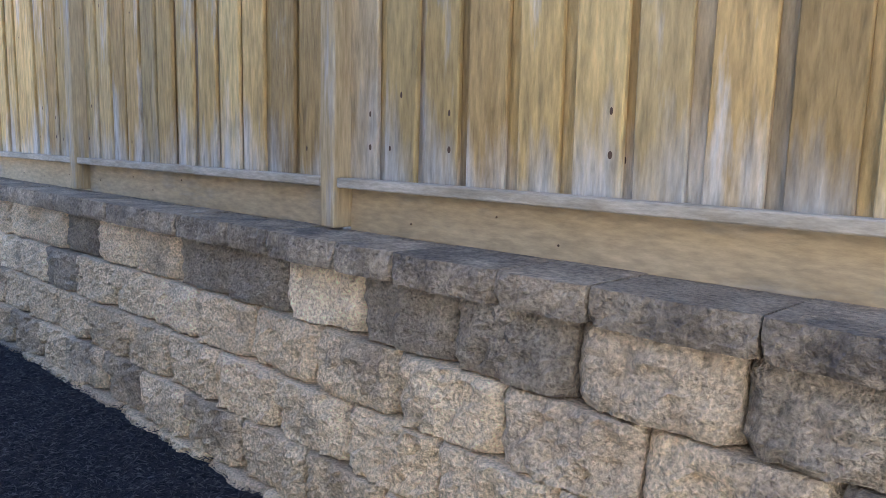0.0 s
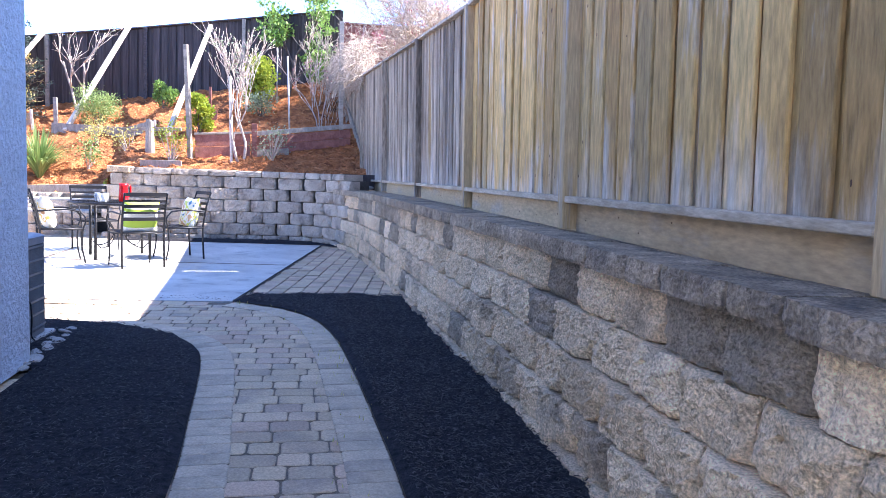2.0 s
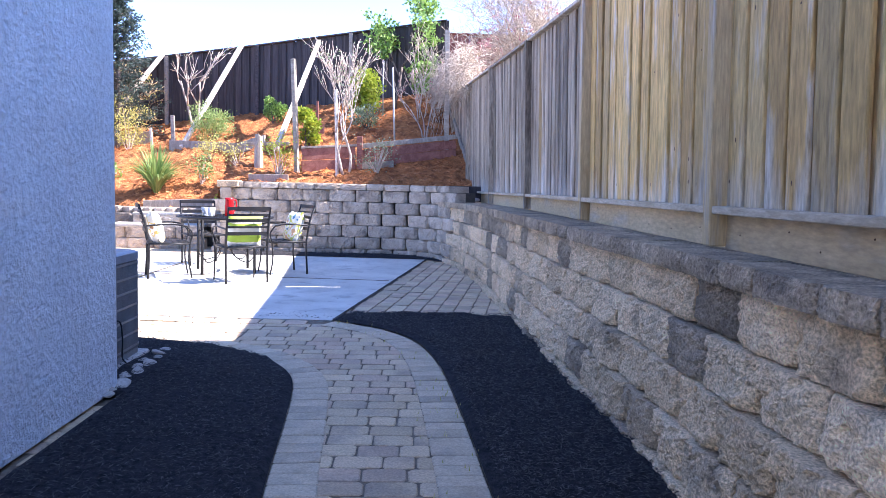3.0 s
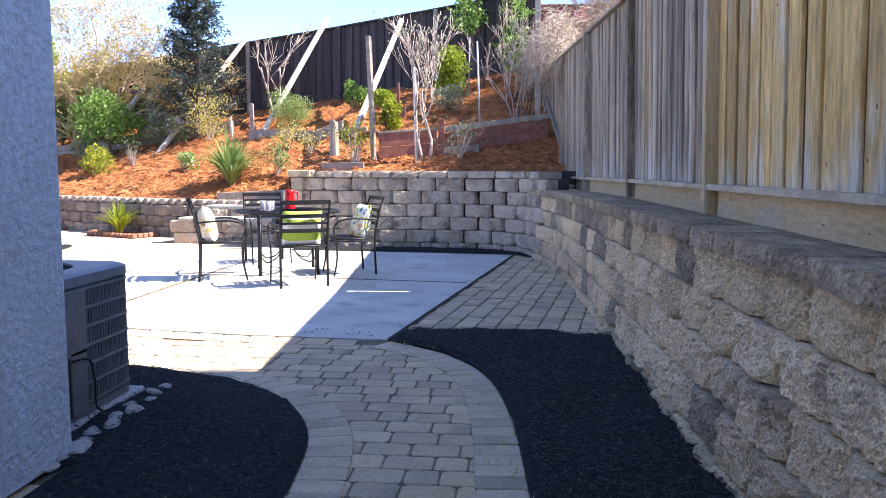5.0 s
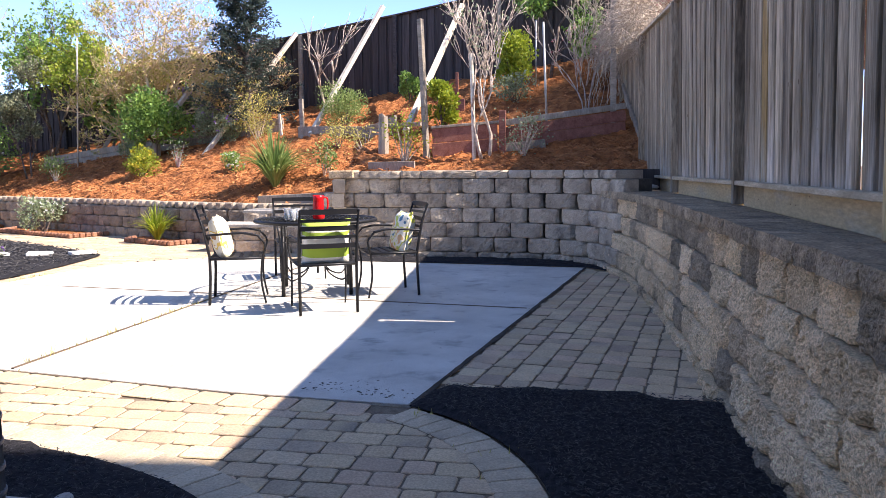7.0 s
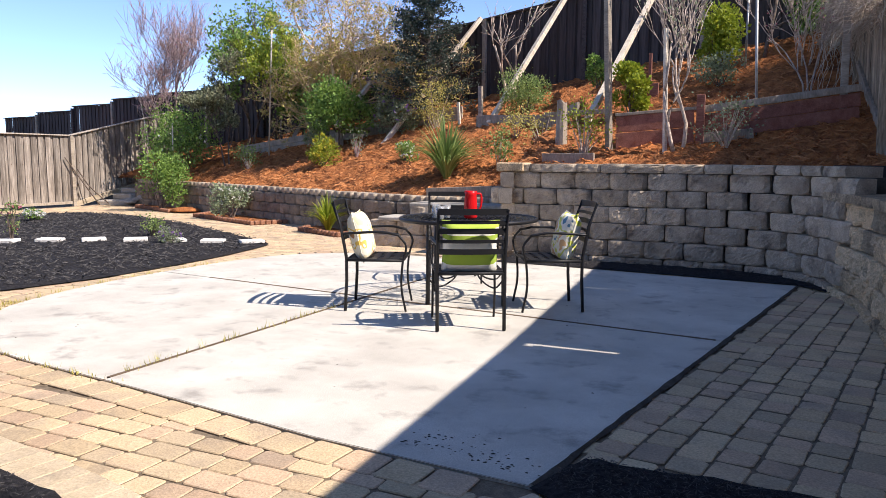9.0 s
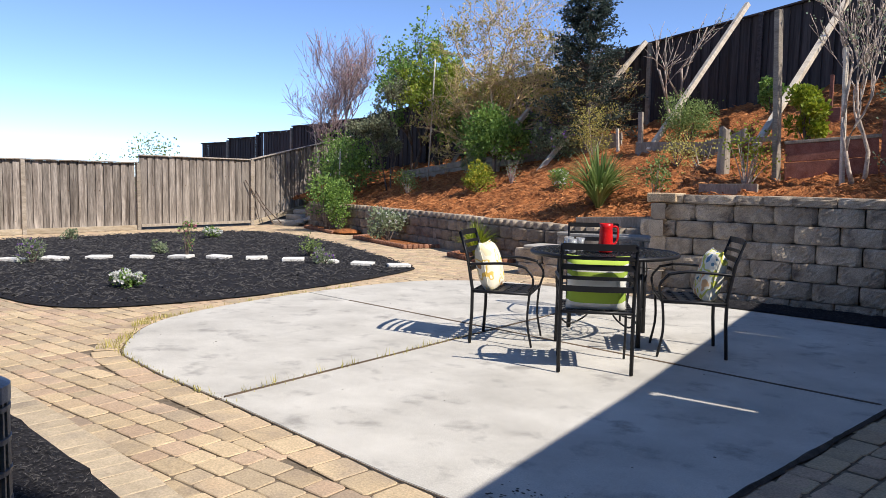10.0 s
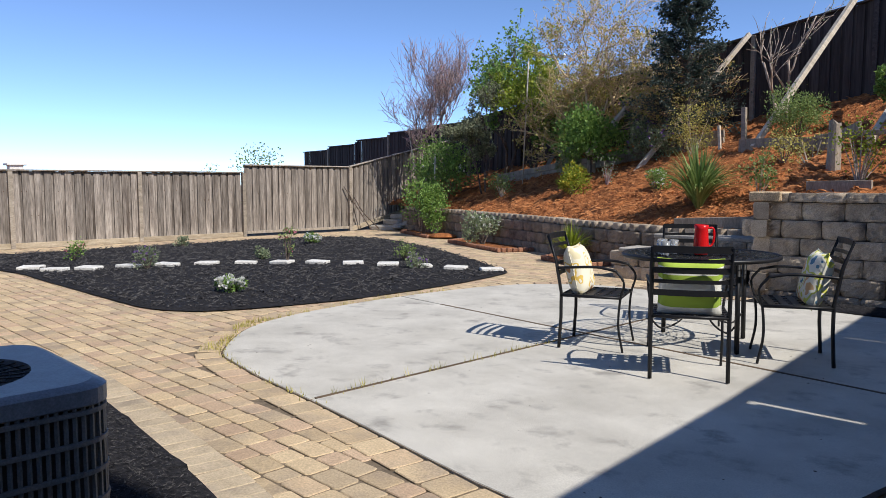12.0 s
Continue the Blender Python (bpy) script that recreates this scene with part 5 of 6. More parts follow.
tree("leafy_tree", -14.8, 17.6, 5.2, "tall green tree behind the shrubs", "bark_dark", "leaf_green", 5200, 0.085, 22, 4, 0.42, 0.35, 2, 0.30, 0.05, (3, 4))
tree("green_tree", -12.7, 16.9, 2.6, "small leafy green tree on the slope", "bark_dark", "leaf_green", 2600, 0.09, 23, 4, 0.5, 0.2, 2, 0.30, 0.04, (3, 4))
tree("green_tree", -11.6, 17.2, 2.7, "green tree behind the fruit tree", "bark_dark", "leaf_green", 2200, 0.10, 24, 4, 0.5, 0.2, 2, 0.30, 0.04, (3, 4))
tree("twiggy_tree", -9.3, 16.6, 3.2, "tangled twiggy shrub tree on the slope", "bark_ochre", "leaf_ochre", 3000, 0.045, 26, 5, 0.55, 0.15, 3, 0.28, 0.03, (3, 4))
tree("twiggy_tree", -11.9, 16.5, 3.0, "tangled ochre shrub tree beside the fruit tree", "bark_ochre", "leaf_ochre", 3200, 0.05, 25, 5, 0.5, 0.25, 3, 0.28, 0.03, (3, 4))
tree("weeping_tree", -14.15, 15.9, 3.6, "narrow grey-green weeping tree", "bark_dark", "leaf_dusk", 8500, 0.05, 27, 5, 0.34, 0.45, 2, 0.25, 0.025, (3, 3), droop=1.2)
tree("citrus_tree", -1.75, 15.4, 3.0, "dark green citrus tree by the upper fence", "bark_dark", "leaf_green", 3000, 0.085, 28, 4, 0.5, 0.2, 1, 0.36, 0.04, (3, 4))
tree("bare_shrub", -1.05, 13.1, 2.3, "pale leafless shrub by the fence corner", "bark_pale", "petal_pink", 60, 0.03, 29, 4, 0.32, 0.5, 3, 0.34, 0.015, (2, 3))
tree("bare_shrub", -1.1, 14.4, 2.6, "leafless shrub in the fence corner", "straw", None, 0, 0.03, 30, 4, 0.35, 0.45, 2, 0.34, 0.015, (2, 3))
tree("twiggy_tree", 2.0, 14.2, 6.2, "large leafless tree behind the side fence", "straw", "petal_pink", 700, 0.05, 34, 6, 0.52, 0.25, 2, 0.26, 0.07, (3, 4), z=2.0, shrink=0.77)
tree("blossom_tree", 0.6, 18.8, 3.6, "reddish blossoming tree behind the fence corner", "straw", "petal_pink", 1500, 0.06, 31, 5, 0.55, 0.2, 2, 0.3, 0.04, (3, 3), z=3.0)


def conifer(x, y, h, w, seed):
    """A dark columnar conifer with ragged sprays."""
    rnd = random.Random(seed)
    t = thing("conifer", x, y, hill_z(x, y) - 0.05, 0, "dark ragged conifer with dry inner twigs", "tree")
    V, F, LV, LF = [], [], [], []
    tube_into(V, F, [(0, 0, 0), (0.03, 0.02, h * 0.5), (0, 0, h)], [0.06, 0.04, 0.01], 6)
    for i in range(330):
        z = h * (0.10 + 0.90 * rnd.random() ** 0.9)
        a = rnd.uniform(0, 6.28)
        reach = w * 0.5 * (0.12 + 1.0 * (1 - z / h) ** 0.62) * rnd.uniform(0.45, 1.25)
        d = Vector((math.cos(a), math.sin(a), rnd.uniform(0.0, 0.5)))
        p0 = Vector((0, 0, z))
        pts = [p0, p0 + d * reach * 0.5, p0 + d * reach + Vector((0, 0, -0.12 * reach))]
        tube_into(V, F, pts, [0.012, 0.008, 0.003], 3)
        for k in range(52):
            u = rnd.uniform(0.25, 1.04) ** 0.7
            q = p0 + d * reach * u + Vector((rnd.gauss(0, 1), rnd.gauss(0, 1), rnd.gauss(0, 0.7) - 0.5)) * 0.04
            leaf_into(LV, LF, q, d * 0.8 + Vector((rnd.gauss(0, 0.7), rnd.gauss(0, 0.7), rnd.gauss(0, 0.7))), rnd.uniform(0.035, 0.085), rnd, 0.30)
    put("trunk", mesh_of("trunk", V, F, M["bark_dark"]), t)
    put("crown", mesh_of("crown", LV, LF, M["leaf_dark"]), t)


conifer(-8.42, 15.75, 3.7, 2.05, 33)
green_bush = bush("green_bush", -10.42, 15.3, 1.45, 1.15, "rounded green shrub on a bare stem", "leaf_green", 2600, 0.085, 41, 13, z=hill_z(-10.42, 15.3) + 0.42)
tube("stem", [(0, 0, -0.5), (0.02, 0, -0.2), (0, 0, 0.2)], 0.022, M["bark_dark"], green_bush, 6)
bush("grey_shrub", -10.95, 15.3, 0.62, 0.8, "grey-green shrub beside the terrace board", "leaf_grey", 900, 0.07, 42)
bush("lavender_shrub", -9.1, 15.7, 1.0, 0.9, "grey-green shrub with purple flowers", "leaf_grey", 1500, 0.07, 43, 12, flower="petal_purple", flowers=60, fsize=0.05)
bush("lavender_shrub", -10.5, 16.9, 1.0, 1.35, "tall shrub with purple flower heads", "leaf_green", 800, 0.07, 44, 9, flower="petal_purple", flowers=60, fsize=0.06)
bush("dry_shrub", -8.0, 15.3, 1.2, 1.3, "brownish dry shrub at the conifer's foot", "leaf_ochre", 900, 0.045, 45, 10, bark="bark_pale")
bush("yellow_bush", -10.2, 14.35, 0.72, 0.62, "bright yellow-green shrub on the bark slope", "leaf_bright", 1000, 0.07, 46, 9, narrow=0.22, flower="leaf_yellow", flowers=40, fsize=0.06)
strap_plant("strap_leaf_plant", -6.35, 12.3, 1.12, 260, "large clump of green strap leaves", "leaf_strap", 47, width=0.019, flare=0.78)
bush("white_flower_shrub", -7.75, 13.45, 0.62, 0.40, "low shrub with small white flowers", "leaf_green", 520, 0.05, 48, 7, flower="petal_white", flowers=45, fsize=0.03)
bush("grey_bush", -6.0, 15.2, 1.15, 0.85, "rounded grey-green bush on the slope", "leaf_strap", 2000, 0.06, 49, 12, narrow=0.3)
bush("small_shrub", -5.75, 14.0, 0.8, 0.6, "thin yellowish shrub in the bark mulch", "leaf_ochre", 260, 0.05, 50, 8)
bush("bright_bush", -3.45, 12.75, 0.5, 0.85, "upright bright green shrub behind the red boards", "leaf_bright", 1400, 0.075, 51, 12)
bush("bright_bush", -2.45, 14.6, 0.85, 1.25, "bright green shrub below the upper fence", "leaf_bright", 1500, 0.085, 52, 12)
bush("small_shrub", -2.3, 13.9, 0.9, 0.6, "grey-green shrub among the stakes", "leaf_grey", 500, 0.06, 53, 8)
bush("small_shrub", -4.6, 15.3, 0.5, 0.65, "green shrub by the leaning timber", "leaf_green", 700, 0.07, 54, 8)
bush("sparse_shrub", -3.72, 11.0, 0.75, 0.80, "sparse pale green shrub by a stake", "leaf_bright", 330, 0.045, 55, 12, bark="bark_pale", ragged=0.8)
bush("sparse_shrub", -1.95, 11.2, 0.85, 0.75, "sparse twiggy shrub on the slope", "leaf_grey", 260, 0.045, 56, 12, bark="bark_pale", ragged=0.8)
bush("sparse_shrub", -4.75, 12.4, 0.8, 0.55, "thin yellow-green shrub in the bark", "leaf_ochre", 200, 0.045, 57, 10, bark="bark_pale", ragged=0.8)
bush("sparse_shrub", -5.55, 12.6, 0.5, 0.75, "thin green sapling beside the strap-leaf plant", "leaf_strap", 200, 0.06, 58, 8, bark="bark_pale", ragged=0.7)
bush("small_plant", -4.95, 11.7, 0.35, 0.22, "tuft of light green leaves at the wall end", "leaf_bright", 160, 0.06, 59, 5)
bush("sparse_shrub", -9.45, 14.5, 0.5, 0.6, "reddish twiggy shrub on the slope", "leaf_grey", 120, 0.04, 60, 12, bark="bark_purple", ragged=0.8)
bush("small_shrub", -12.9, 15.2, 0.75, 0.65, "thin green shrub on the slope", "leaf_strap", 360, 0.05, 61, 9, bark="bark_pale", ragged=0.7)
bush("rose_bush", -15.4, 15.7, 1.9, 1.55, "large green rose bush on the slope", "leaf_green", 1900, 0.08, 62, 14, flower="petal_white", flowers=9, fsize=0.06)
bush("rose_bush", -16.3, 15.9, 1.2, 1.9, "upright green rose bush", "leaf_green", 900, 0.08, 63, 12, ragged=0.6)
bush("rose_bush", -14.65, 14.15, 1.25, 1.45, "dense green rose bush in a brick-edged bed", "leaf_green", 1600, 0.08, 64, 13, z=0.02)
bush("hydrangea_shrub", -11.55, 13.05, 0.95, 0.66, "low green shrub with pale flower heads", "leaf_grey", 700, 0.07, 65, 9, z=0.05, flower="petal_white", flowers=40, fsize=0.035)
strap_plant("yellow_strap_plant", -8.25, 11.65, 0.68, 190, "yellow-green spiky plant in a brick-edged bed", "leaf_bright", 66, z=0.04, width=0.013, flare=0.68)
bush("far_tree", -32, 19.7, 2.6, 3.0, "pale green treetop behind the back fence", "leaf_strap", 900, 0.12, 67, 12, z=-0.1, category="tree", ragged=0.6)
bush("far_tree", -32.5, 17.8, 1.4, 2.5, "thin twiggy treetop behind the back fence", "leaf_strap", 260, 0.09, 68, 8, z=-0.1, category="tree", ragged=0.8)


def vine():
    """A dry vine spilling over the side fence."""
    rnd = random.Random(70)
    V, F = [], []
    for i in range(2300):
        y = rnd.uniform(10.6, 16.4)
        z0 = side_top(y) + rnd.uniform(-0.15, 0.65)
        p = Vector((side_x(y) - 0.03 + rnd.gauss(0, 0.12), y, z0))
        d = Vector((rnd.uniform(-1, 0.25), rnd.uniform(-0.9, 0.9), rnd.uniform(-0.1, 0.8))).normalized()
        pts = [p]
        for j in range(4):
            d = (d + Vector((0, 0, -0.3)) + Vector((rnd.gauss(0, 0.5), rnd.gauss(0, 0.5), rnd.gauss(0, 0.35)))).normalized()
            pts.append(pts[-1] + d * rnd.uniform(0.06, 0.15))
        tube_into(V, F, pts, [0.006, 0.0055, 0.005, 0.004, 0.003], 3)
    for i in range(80):
        y = rnd.uniform(12.8, 16.2)
        p = Vector((side_x(y) + rnd.uniform(-0.5, 0.0), y, side_top(y) + rnd.uniform(-0.6, 0.3)))
        pts = [p]
        for j in range(5):
            pts.append(pts[-1] + Vector((rnd.gauss(-0.03, 0.05), rnd.gauss(0, 0.05), -0.2)))
        tube_into(V, F, pts, 0.004, 3)
    t = thing("dry_vine", 0, 0, 0, 0, "pale dry vine hanging over the side fence", "vine")
    put("tangle", mesh_of("tangle", V, F, M["straw"]), t)


vine()

def far_house(x, y):
    h = thing("far_house", x, y, -0.1, 0, "distant pale house with a chimney behind the back fence", "house")
    part("wall", box_bm(8, 9, 1.0, Matrix.Translation((0, 0, 0.5))), M["pale_stucco"], h)
    bm = bmesh.new()
    v = [bm.verts.new(p) for p in ((-4.4, -5, 1.0), (4.4, -5, 1.0), (4.4, 5, 1.0), (-4.4, 5, 1.0), (0, -5, 1.7), (0, 5, 1.7))]
    for f in ((0, 3, 2, 1), (0, 1, 4), (1, 2, 5, 4), (2, 3, 5), (3, 0, 4, 5)):
        bm.faces.new([v[i] for i in f])
    part("roof", bm, M["brick"], h)
    c = part("chimney", box_bm(0.8, 0.9, 1.8, Matrix.Translation((1.2, 0, 1.98)), 0.03), M["pale_stucco"], h)
    part("chimney_cap", box_bm(1.1, 1.3, 0.16, Matrix.Translation((1.2, 0, 2.9)), 0.03), M["pale_stucco"], c)


far_house(-62, 17.0)

# ---- timbers on the slope ----
def timber(name, a, b, w, h, mat, label, category="board"):
    ob = beam(name, a, b, w, h, M[mat], None)
    return tagged(ob, label, category)


def on_hill(x, y, dz=0.0):
    return (x, y, hill_z(x, y) + dz)


timber("brace", on_hill(-6.63, 14.85, 0.05), (-5.62, 17.0, 4.92), 0.09, 0.09, "lumber", "pale timber brace leaning on the upper fence", "brace")
timber("brace", on_hill(-4.03, 12.4, 0.1), (-3.72, 16.6, 4.78), 0.09, 0.09, "lumber", "pale timber brace leaning on the upper fence", "brace")
timber("brace", on_hill(-9.2, 15.15, -0.05), (-7.85, 17.3, 4.45), 0.09, 0.09, "lumber", "pale timber brace behind the conifer", "brace")
timber("brace", on_hill(-10.28, 15.0, 0.6), (-10.06, 17.4, 3.92), 0.09, 0.09, "lumber", "pale timber brace behind the fruit tree", "brace")
timber("brace", on_hill(-12.75, 16.6, 0.05), (-12.1, 17.1, 3.0), 0.09, 0.09, "grey_lumber", "grey timber brace among the shrubs", "brace")
timber("cross_piece", on_hill(-4.75, 12.5, 0.45), on_hill(-3.75, 12.35, 0.22), 0.07, 0.07, "grey_lumber", "grey timber lying across the stump", "timber")
timber("stake", on_hill(-3.40, 11.15, -0.2), (-3.50, 11.2, 3.45), 0.075, 0.075, "grey_lumber", "tall weathered square stake", "stake")
timber("stake", on_hill(-6.84, 14.95, -0.2), on_hill(-6.86, 14.95, 0.78), 0.08, 0.08, "grey_lumber", "short weathered post beside a brace", "stake")
timber("stake", on_hill(-7.4, 15.2, -0.2), on_hill(-7.45, 15.2, 0.5), 0.05, 0.05, "lumber", "thin pale stake standing on the slope", "stake")
timber("stake", on_hill(-0.62, 12.15, -0.2), (-0.66, 12.15, 4.25), 0.09, 0.09, "grey_lumber", "tall weathered post by the fence corner", "stake")
timber("stake", on_hill(-3.39, 13.85, -0.2), on_hill(-3.39, 13.85, 0.72), 0.05, 0.05, "red_lumber", "thin reddish stake on the slope", "stake")
timber("stake", on_hill(-3.30, 13.75, -0.2), on_hill(-3.30, 13.75, 0.25), 0.14, 0.06, "red_lumber", "short reddish board stake", "stake")
timber("stake", on_hill(-2.28, 11.34, -0.2), on_hill(-2.28, 11.34, 0.62), 0.10, 0.06, "red_lumber", "reddish post holding the terrace boards", "stake")
timber("stake", on_hill(-2.66, 11.05, -0.2), (-2.70, 11.0, 2.9), 0.045, 0.045, "lumber", "pale stake tied to the bare tree", "stake")
for x, y, top, lean in ((-2.02, 15.05, 4.1, 0.0), (-1.62, 11.66, 3.42, -0.08), (-12.85, 15.9, 4.3, 0.18), (-16.6, 15.9, 2.9, -0.5), (-15.3, 15.2, 2.1, 0.05)):
    z0 = hill_z(x, y) - 0.1
    tagged(tube("metal_stake", [(x, y, z0), (x + lean, y, top)], 0.018, M["steel" if x > -3 else "lumber"], None, 6), "thin tall plant stake", "stake", "plant stakes")


def terrace(pts, rows, h, mat, label):
    t = thing("terrace_board", 0, 0, 0, 0, label, "retaining board")
    for (xa, ya), (xb, yb) in zip(pts, pts[1:]):
        for r in range(rows):
            za, zb = hill_z(xa, ya) - 0.02 + h * (r + 0.5), hill_z(xb, yb) - 0.02 + h * (r + 0.5)
            beam("board", (xa, ya, za), (xb, yb, zb), 0.045, h - 0.008, M[mat if r < rows - 1 or rows == 1 else ("grey_lumber" if rows > 2 else mat)], t)


terrace(((-3.34, 11.25), (-2.36, 11.38)), 2, 0.22, "red_lumber", "red stained terrace boards holding the slope")
timber("capping_board", (-3.36, 11.28, hill_z(-3.34, 11.25) + 0.44), (-2.34, 11.42, hill_z(-2.36, 11.38) + 0.44), 0.14, 0.04, "grey_lumber", "weathered cap on the red boards")
terrace(((-2.3, 11.5), (-0.45, 11.95)), 2, 0.17, "red_lumber", "reddish terrace boards near the fence corner")
timber("capping_board", (-2.3, 11.5, hill_z(-2.3, 11.5) + 0.38), (-0.45, 11.95, hill_z(-0.45, 11.95) + 0.38), 0.06, 0.09, "grey_lumber", "grey timber above the red boards")
timber("concrete_kerb", on_hill(-2.3, 11.35, 0.06), on_hill(-1.65, 11.51, 0.04), 0.06, 0.13, "grey_lumber", "grey board at the foot of the terrace")
terrace(((-6.95, 15.0), (-5.2, 14.3), (-4.4, 13.2)), 1, 0.24, "grey_lumber", "weathered terrace boards across the slope")
terrace(((-14.2, 16.5), (-12.4, 16.35), (-10.9, 16.15), (-9.0, 15.95), (-7.6, 15.75)), 2, 0.15, "grey_lumber", "long weathered terrace boards across the slope")
timber("low_board", on_hill(-4.2, 10.74, 0.04), on_hill(-3.5, 10.74, 0.04), 0.05, 0.13, "grey_lumber", "short weathered board in the bark")
timber("planter_board", (-6.35, 11.62, 0.72), (-4.7, 11.62, 0.80), 0.10, 0.16, "grey_lumber", "weathered timber below the strap-leaf plant")
timber("end_timber", (-0.78, 9.62, 1.08), (-0.03, 9.62, 1.08), 0.14, 0.26, "board_dark", "dark timber block closing the wall corner")


def stump(x, y, h, r):
    V, F = [], []
    rnd = random.Random(81)
    n = 12
    for j, u in enumerate((0, 0.3, 0.7, 1.0)):
        for s in range(n):
            a = 6.28 * s / n
            q = r * (1.15 - 0.2 * u) * (1 + 0.22 * noise.noise(Vector((math.cos(a) * 2, math.sin(a) * 2, u * 3))))
            V.append((math.cos(a) * q, math.sin(a) * q, u * h + (rnd.uniform(-0.05, 0.05) if j == 3 else 0)))
    for j in range(3):
        for s in range(n):
            F.append((j * n + s, j * n + (s + 1) % n, (j + 1) * n + (s + 1) % n, (j + 1) * n + s))
    F.append(tuple(3 * n + s for s in range(n)))
    tagged(put("stump", mesh_of("stump", V, F, M["grey_lumber"]), None, pose(x, y, hill_z(x, y) - 0.05)), "weathered grey tree stump on the slope", "stump")


stump(-4.2, 11.6, 0.62, 0.075)
for dx, dy, s in ((0.30, 0.75, 0.22), (0.12, 0.55, 0.14), (0.42, 0.95, 0.12)):
    tagged(put("rock", ROCKS[1], None, pose(-0.46 + dx * 0.5, 8.6 + dy, 0.995, 5, 0, 40 * s) @ Matrix.Diagonal((s, s * 0.7, s, 1))), "small grey stone on the wall cap", "stone", "stones on the wall")

# ---- block steps between the tall and the low wall ----
steps = thing("block_steps", label="stacked block steps with pale worn tops", category="steps", kind="structure")
for yy, z0, n, xa, xb in ((10.45, -0.02, 2, -5.0, -6.55), (10.95, 0.36, 1, -4.7, -6.3)):
    ln = [Vector((xa, yy, 0)), Vector((xb, yy, 0))]
    for c in range(n):
        lay_course(steps, ln, z0 + 0.2 * c, 0.01 * c, GREY, 400 + c + int(yy * 10))
    part("tread", box_bm(abs(xb - xa) + 0.05, 0.50, 0.06, Matrix.Translation(((xa + xb) / 2, yy + 0.25, z0 + 0.2 * n + 0.015)), 0.015), M["stone"], steps, "pale worn tread")
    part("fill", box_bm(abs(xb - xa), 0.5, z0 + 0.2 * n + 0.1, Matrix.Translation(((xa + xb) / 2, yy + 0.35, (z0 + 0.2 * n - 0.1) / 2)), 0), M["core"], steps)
ln = [Vector((-4.52, 10.06, 0)), Vector((-4.52, 11.5, 0))]
for c in range(6):
    lay_course(tall_wall, ln, -0.1 + 0.2 * c, 0.0, GREY, 420 + c)
part("end_cap", box_bm(0.36, 0.34, 0.11, Matrix.Translation((-4.40, 10.2, 1.158)), 0.012), M["block"], tall_wall, "pale block ending the tall wall")
for i in range(5):
    ob = part("rubble_step", box_bm(0.95 - 0.05 * i, 0.42, 0.15, Matrix(), 0.03), M["stone"], None)
    ob.matrix_basis = pose(-17.45, 15.35 + 0.36 * i, 0.06 + 0.15 * i, 1, -1, 12 * (-1) ** i)
    tagged(ob, "rough stone step beside the back fence", "step", "rubble steps")
for i in range(16):
    s = random.Random(i).uniform(0.18, 0.34)
    tagged(put("rock", ROCKS[i % 4], None, pose(-16.95 + 0.1 * (i % 3), 15.3 + 0.12 * i, 0.12 + 0.045 * i, 0, 0, i * 50) @ Matrix.Diagonal((s, s, s * 1.3, 1))), "rough stone beside the rubble steps", "stone", "stones by the steps")

# ---- brick-edged pockets along the low wall ----
def edging(pts, label):
    t = thing("brick_edging", label=label, category="edging")
    line = [Vector((x, y, 0)) for x, y in pts]
    n = int(line_length(line) / 0.115)
    bm = bmesh.new()
    add_box(bm, 0.075, 0.10, 0.085, Matrix.Translation((0, 0, 0.0425)), 0.016)
    me = bpy.data.meshes.new("brick")
    bm.to_mesh(me)
    bm.free()
    me.materials.append(M["brick"])
    for i in range(n):
        p, a = line_at(line, (i + 0.5) * 0.115)
        put("brick", me, t, pose(p.x, p.y, -0.005, 0, 0, a + 90 + random.Random(i).uniform(-4, 4)))


def pocket(poly, name="planter_soil"):
    V = [(x, y, 0.045 + 0.015 * math.sin(i * 2.1)) for i, (x, y) in enumerate(poly)]
    tagged(put(name, mesh_of(name, V, [tuple(range(len(V)))], M["bark"])), "bark mulch inside brick edging", "soil", kind="structure")


edging(((-10.0, 12.85), (-10.35, 12.2), (-12.7, 13.2), (-12.85, 13.9)), "scalloped terracotta brick edging round a planting pocket")
pocket([(-10.0, 13.0), (-10.35, 12.22), (-12.7, 13.22), (-12.85, 14.1)])
edging(((-7.45, 11.75), (-7.75, 11.15), (-8.85, 11.68), (-8.95, 12.1)), "scalloped terracotta brick edging round a spiky plant")
pocket([(-7.45, 11.95), (-7.75, 11.17), (-8.85, 11.7), (-8.95, 12.3)])
edging(((-13.9, 14.3), (-14.1, 13.85), (-16.1, 14.75), (-16.3, 15.2)), "terracotta brick edging round the rose bed")
pocket([(-13.9, 14.5), (-14.1, 13.87), (-16.1, 14.77), (-16.3, 15.4)])
bm = bmesh.new()
bmesh.ops.create_icosphere(bm, subdivisions=3, radius=0.5)
for v in bm.verts:
    v.co.z = max(v.co.z, 0) * 0.9
    v.co += Vector((noise.noise(v.co * 4), noise.noise(v.co * 4 + Vector((5, 0, 0))), 0)) * 0.05
ob = part("bark_heap", bm, M["bark"], None, "", True)
ob.matrix_basis = pose(-13.85, 14.1, 0.03) @ Matrix.Diagonal((0.75, 0.65, 0.22, 1))
tagged(ob, "small heap of red bark by the low wall", "mulch heap")

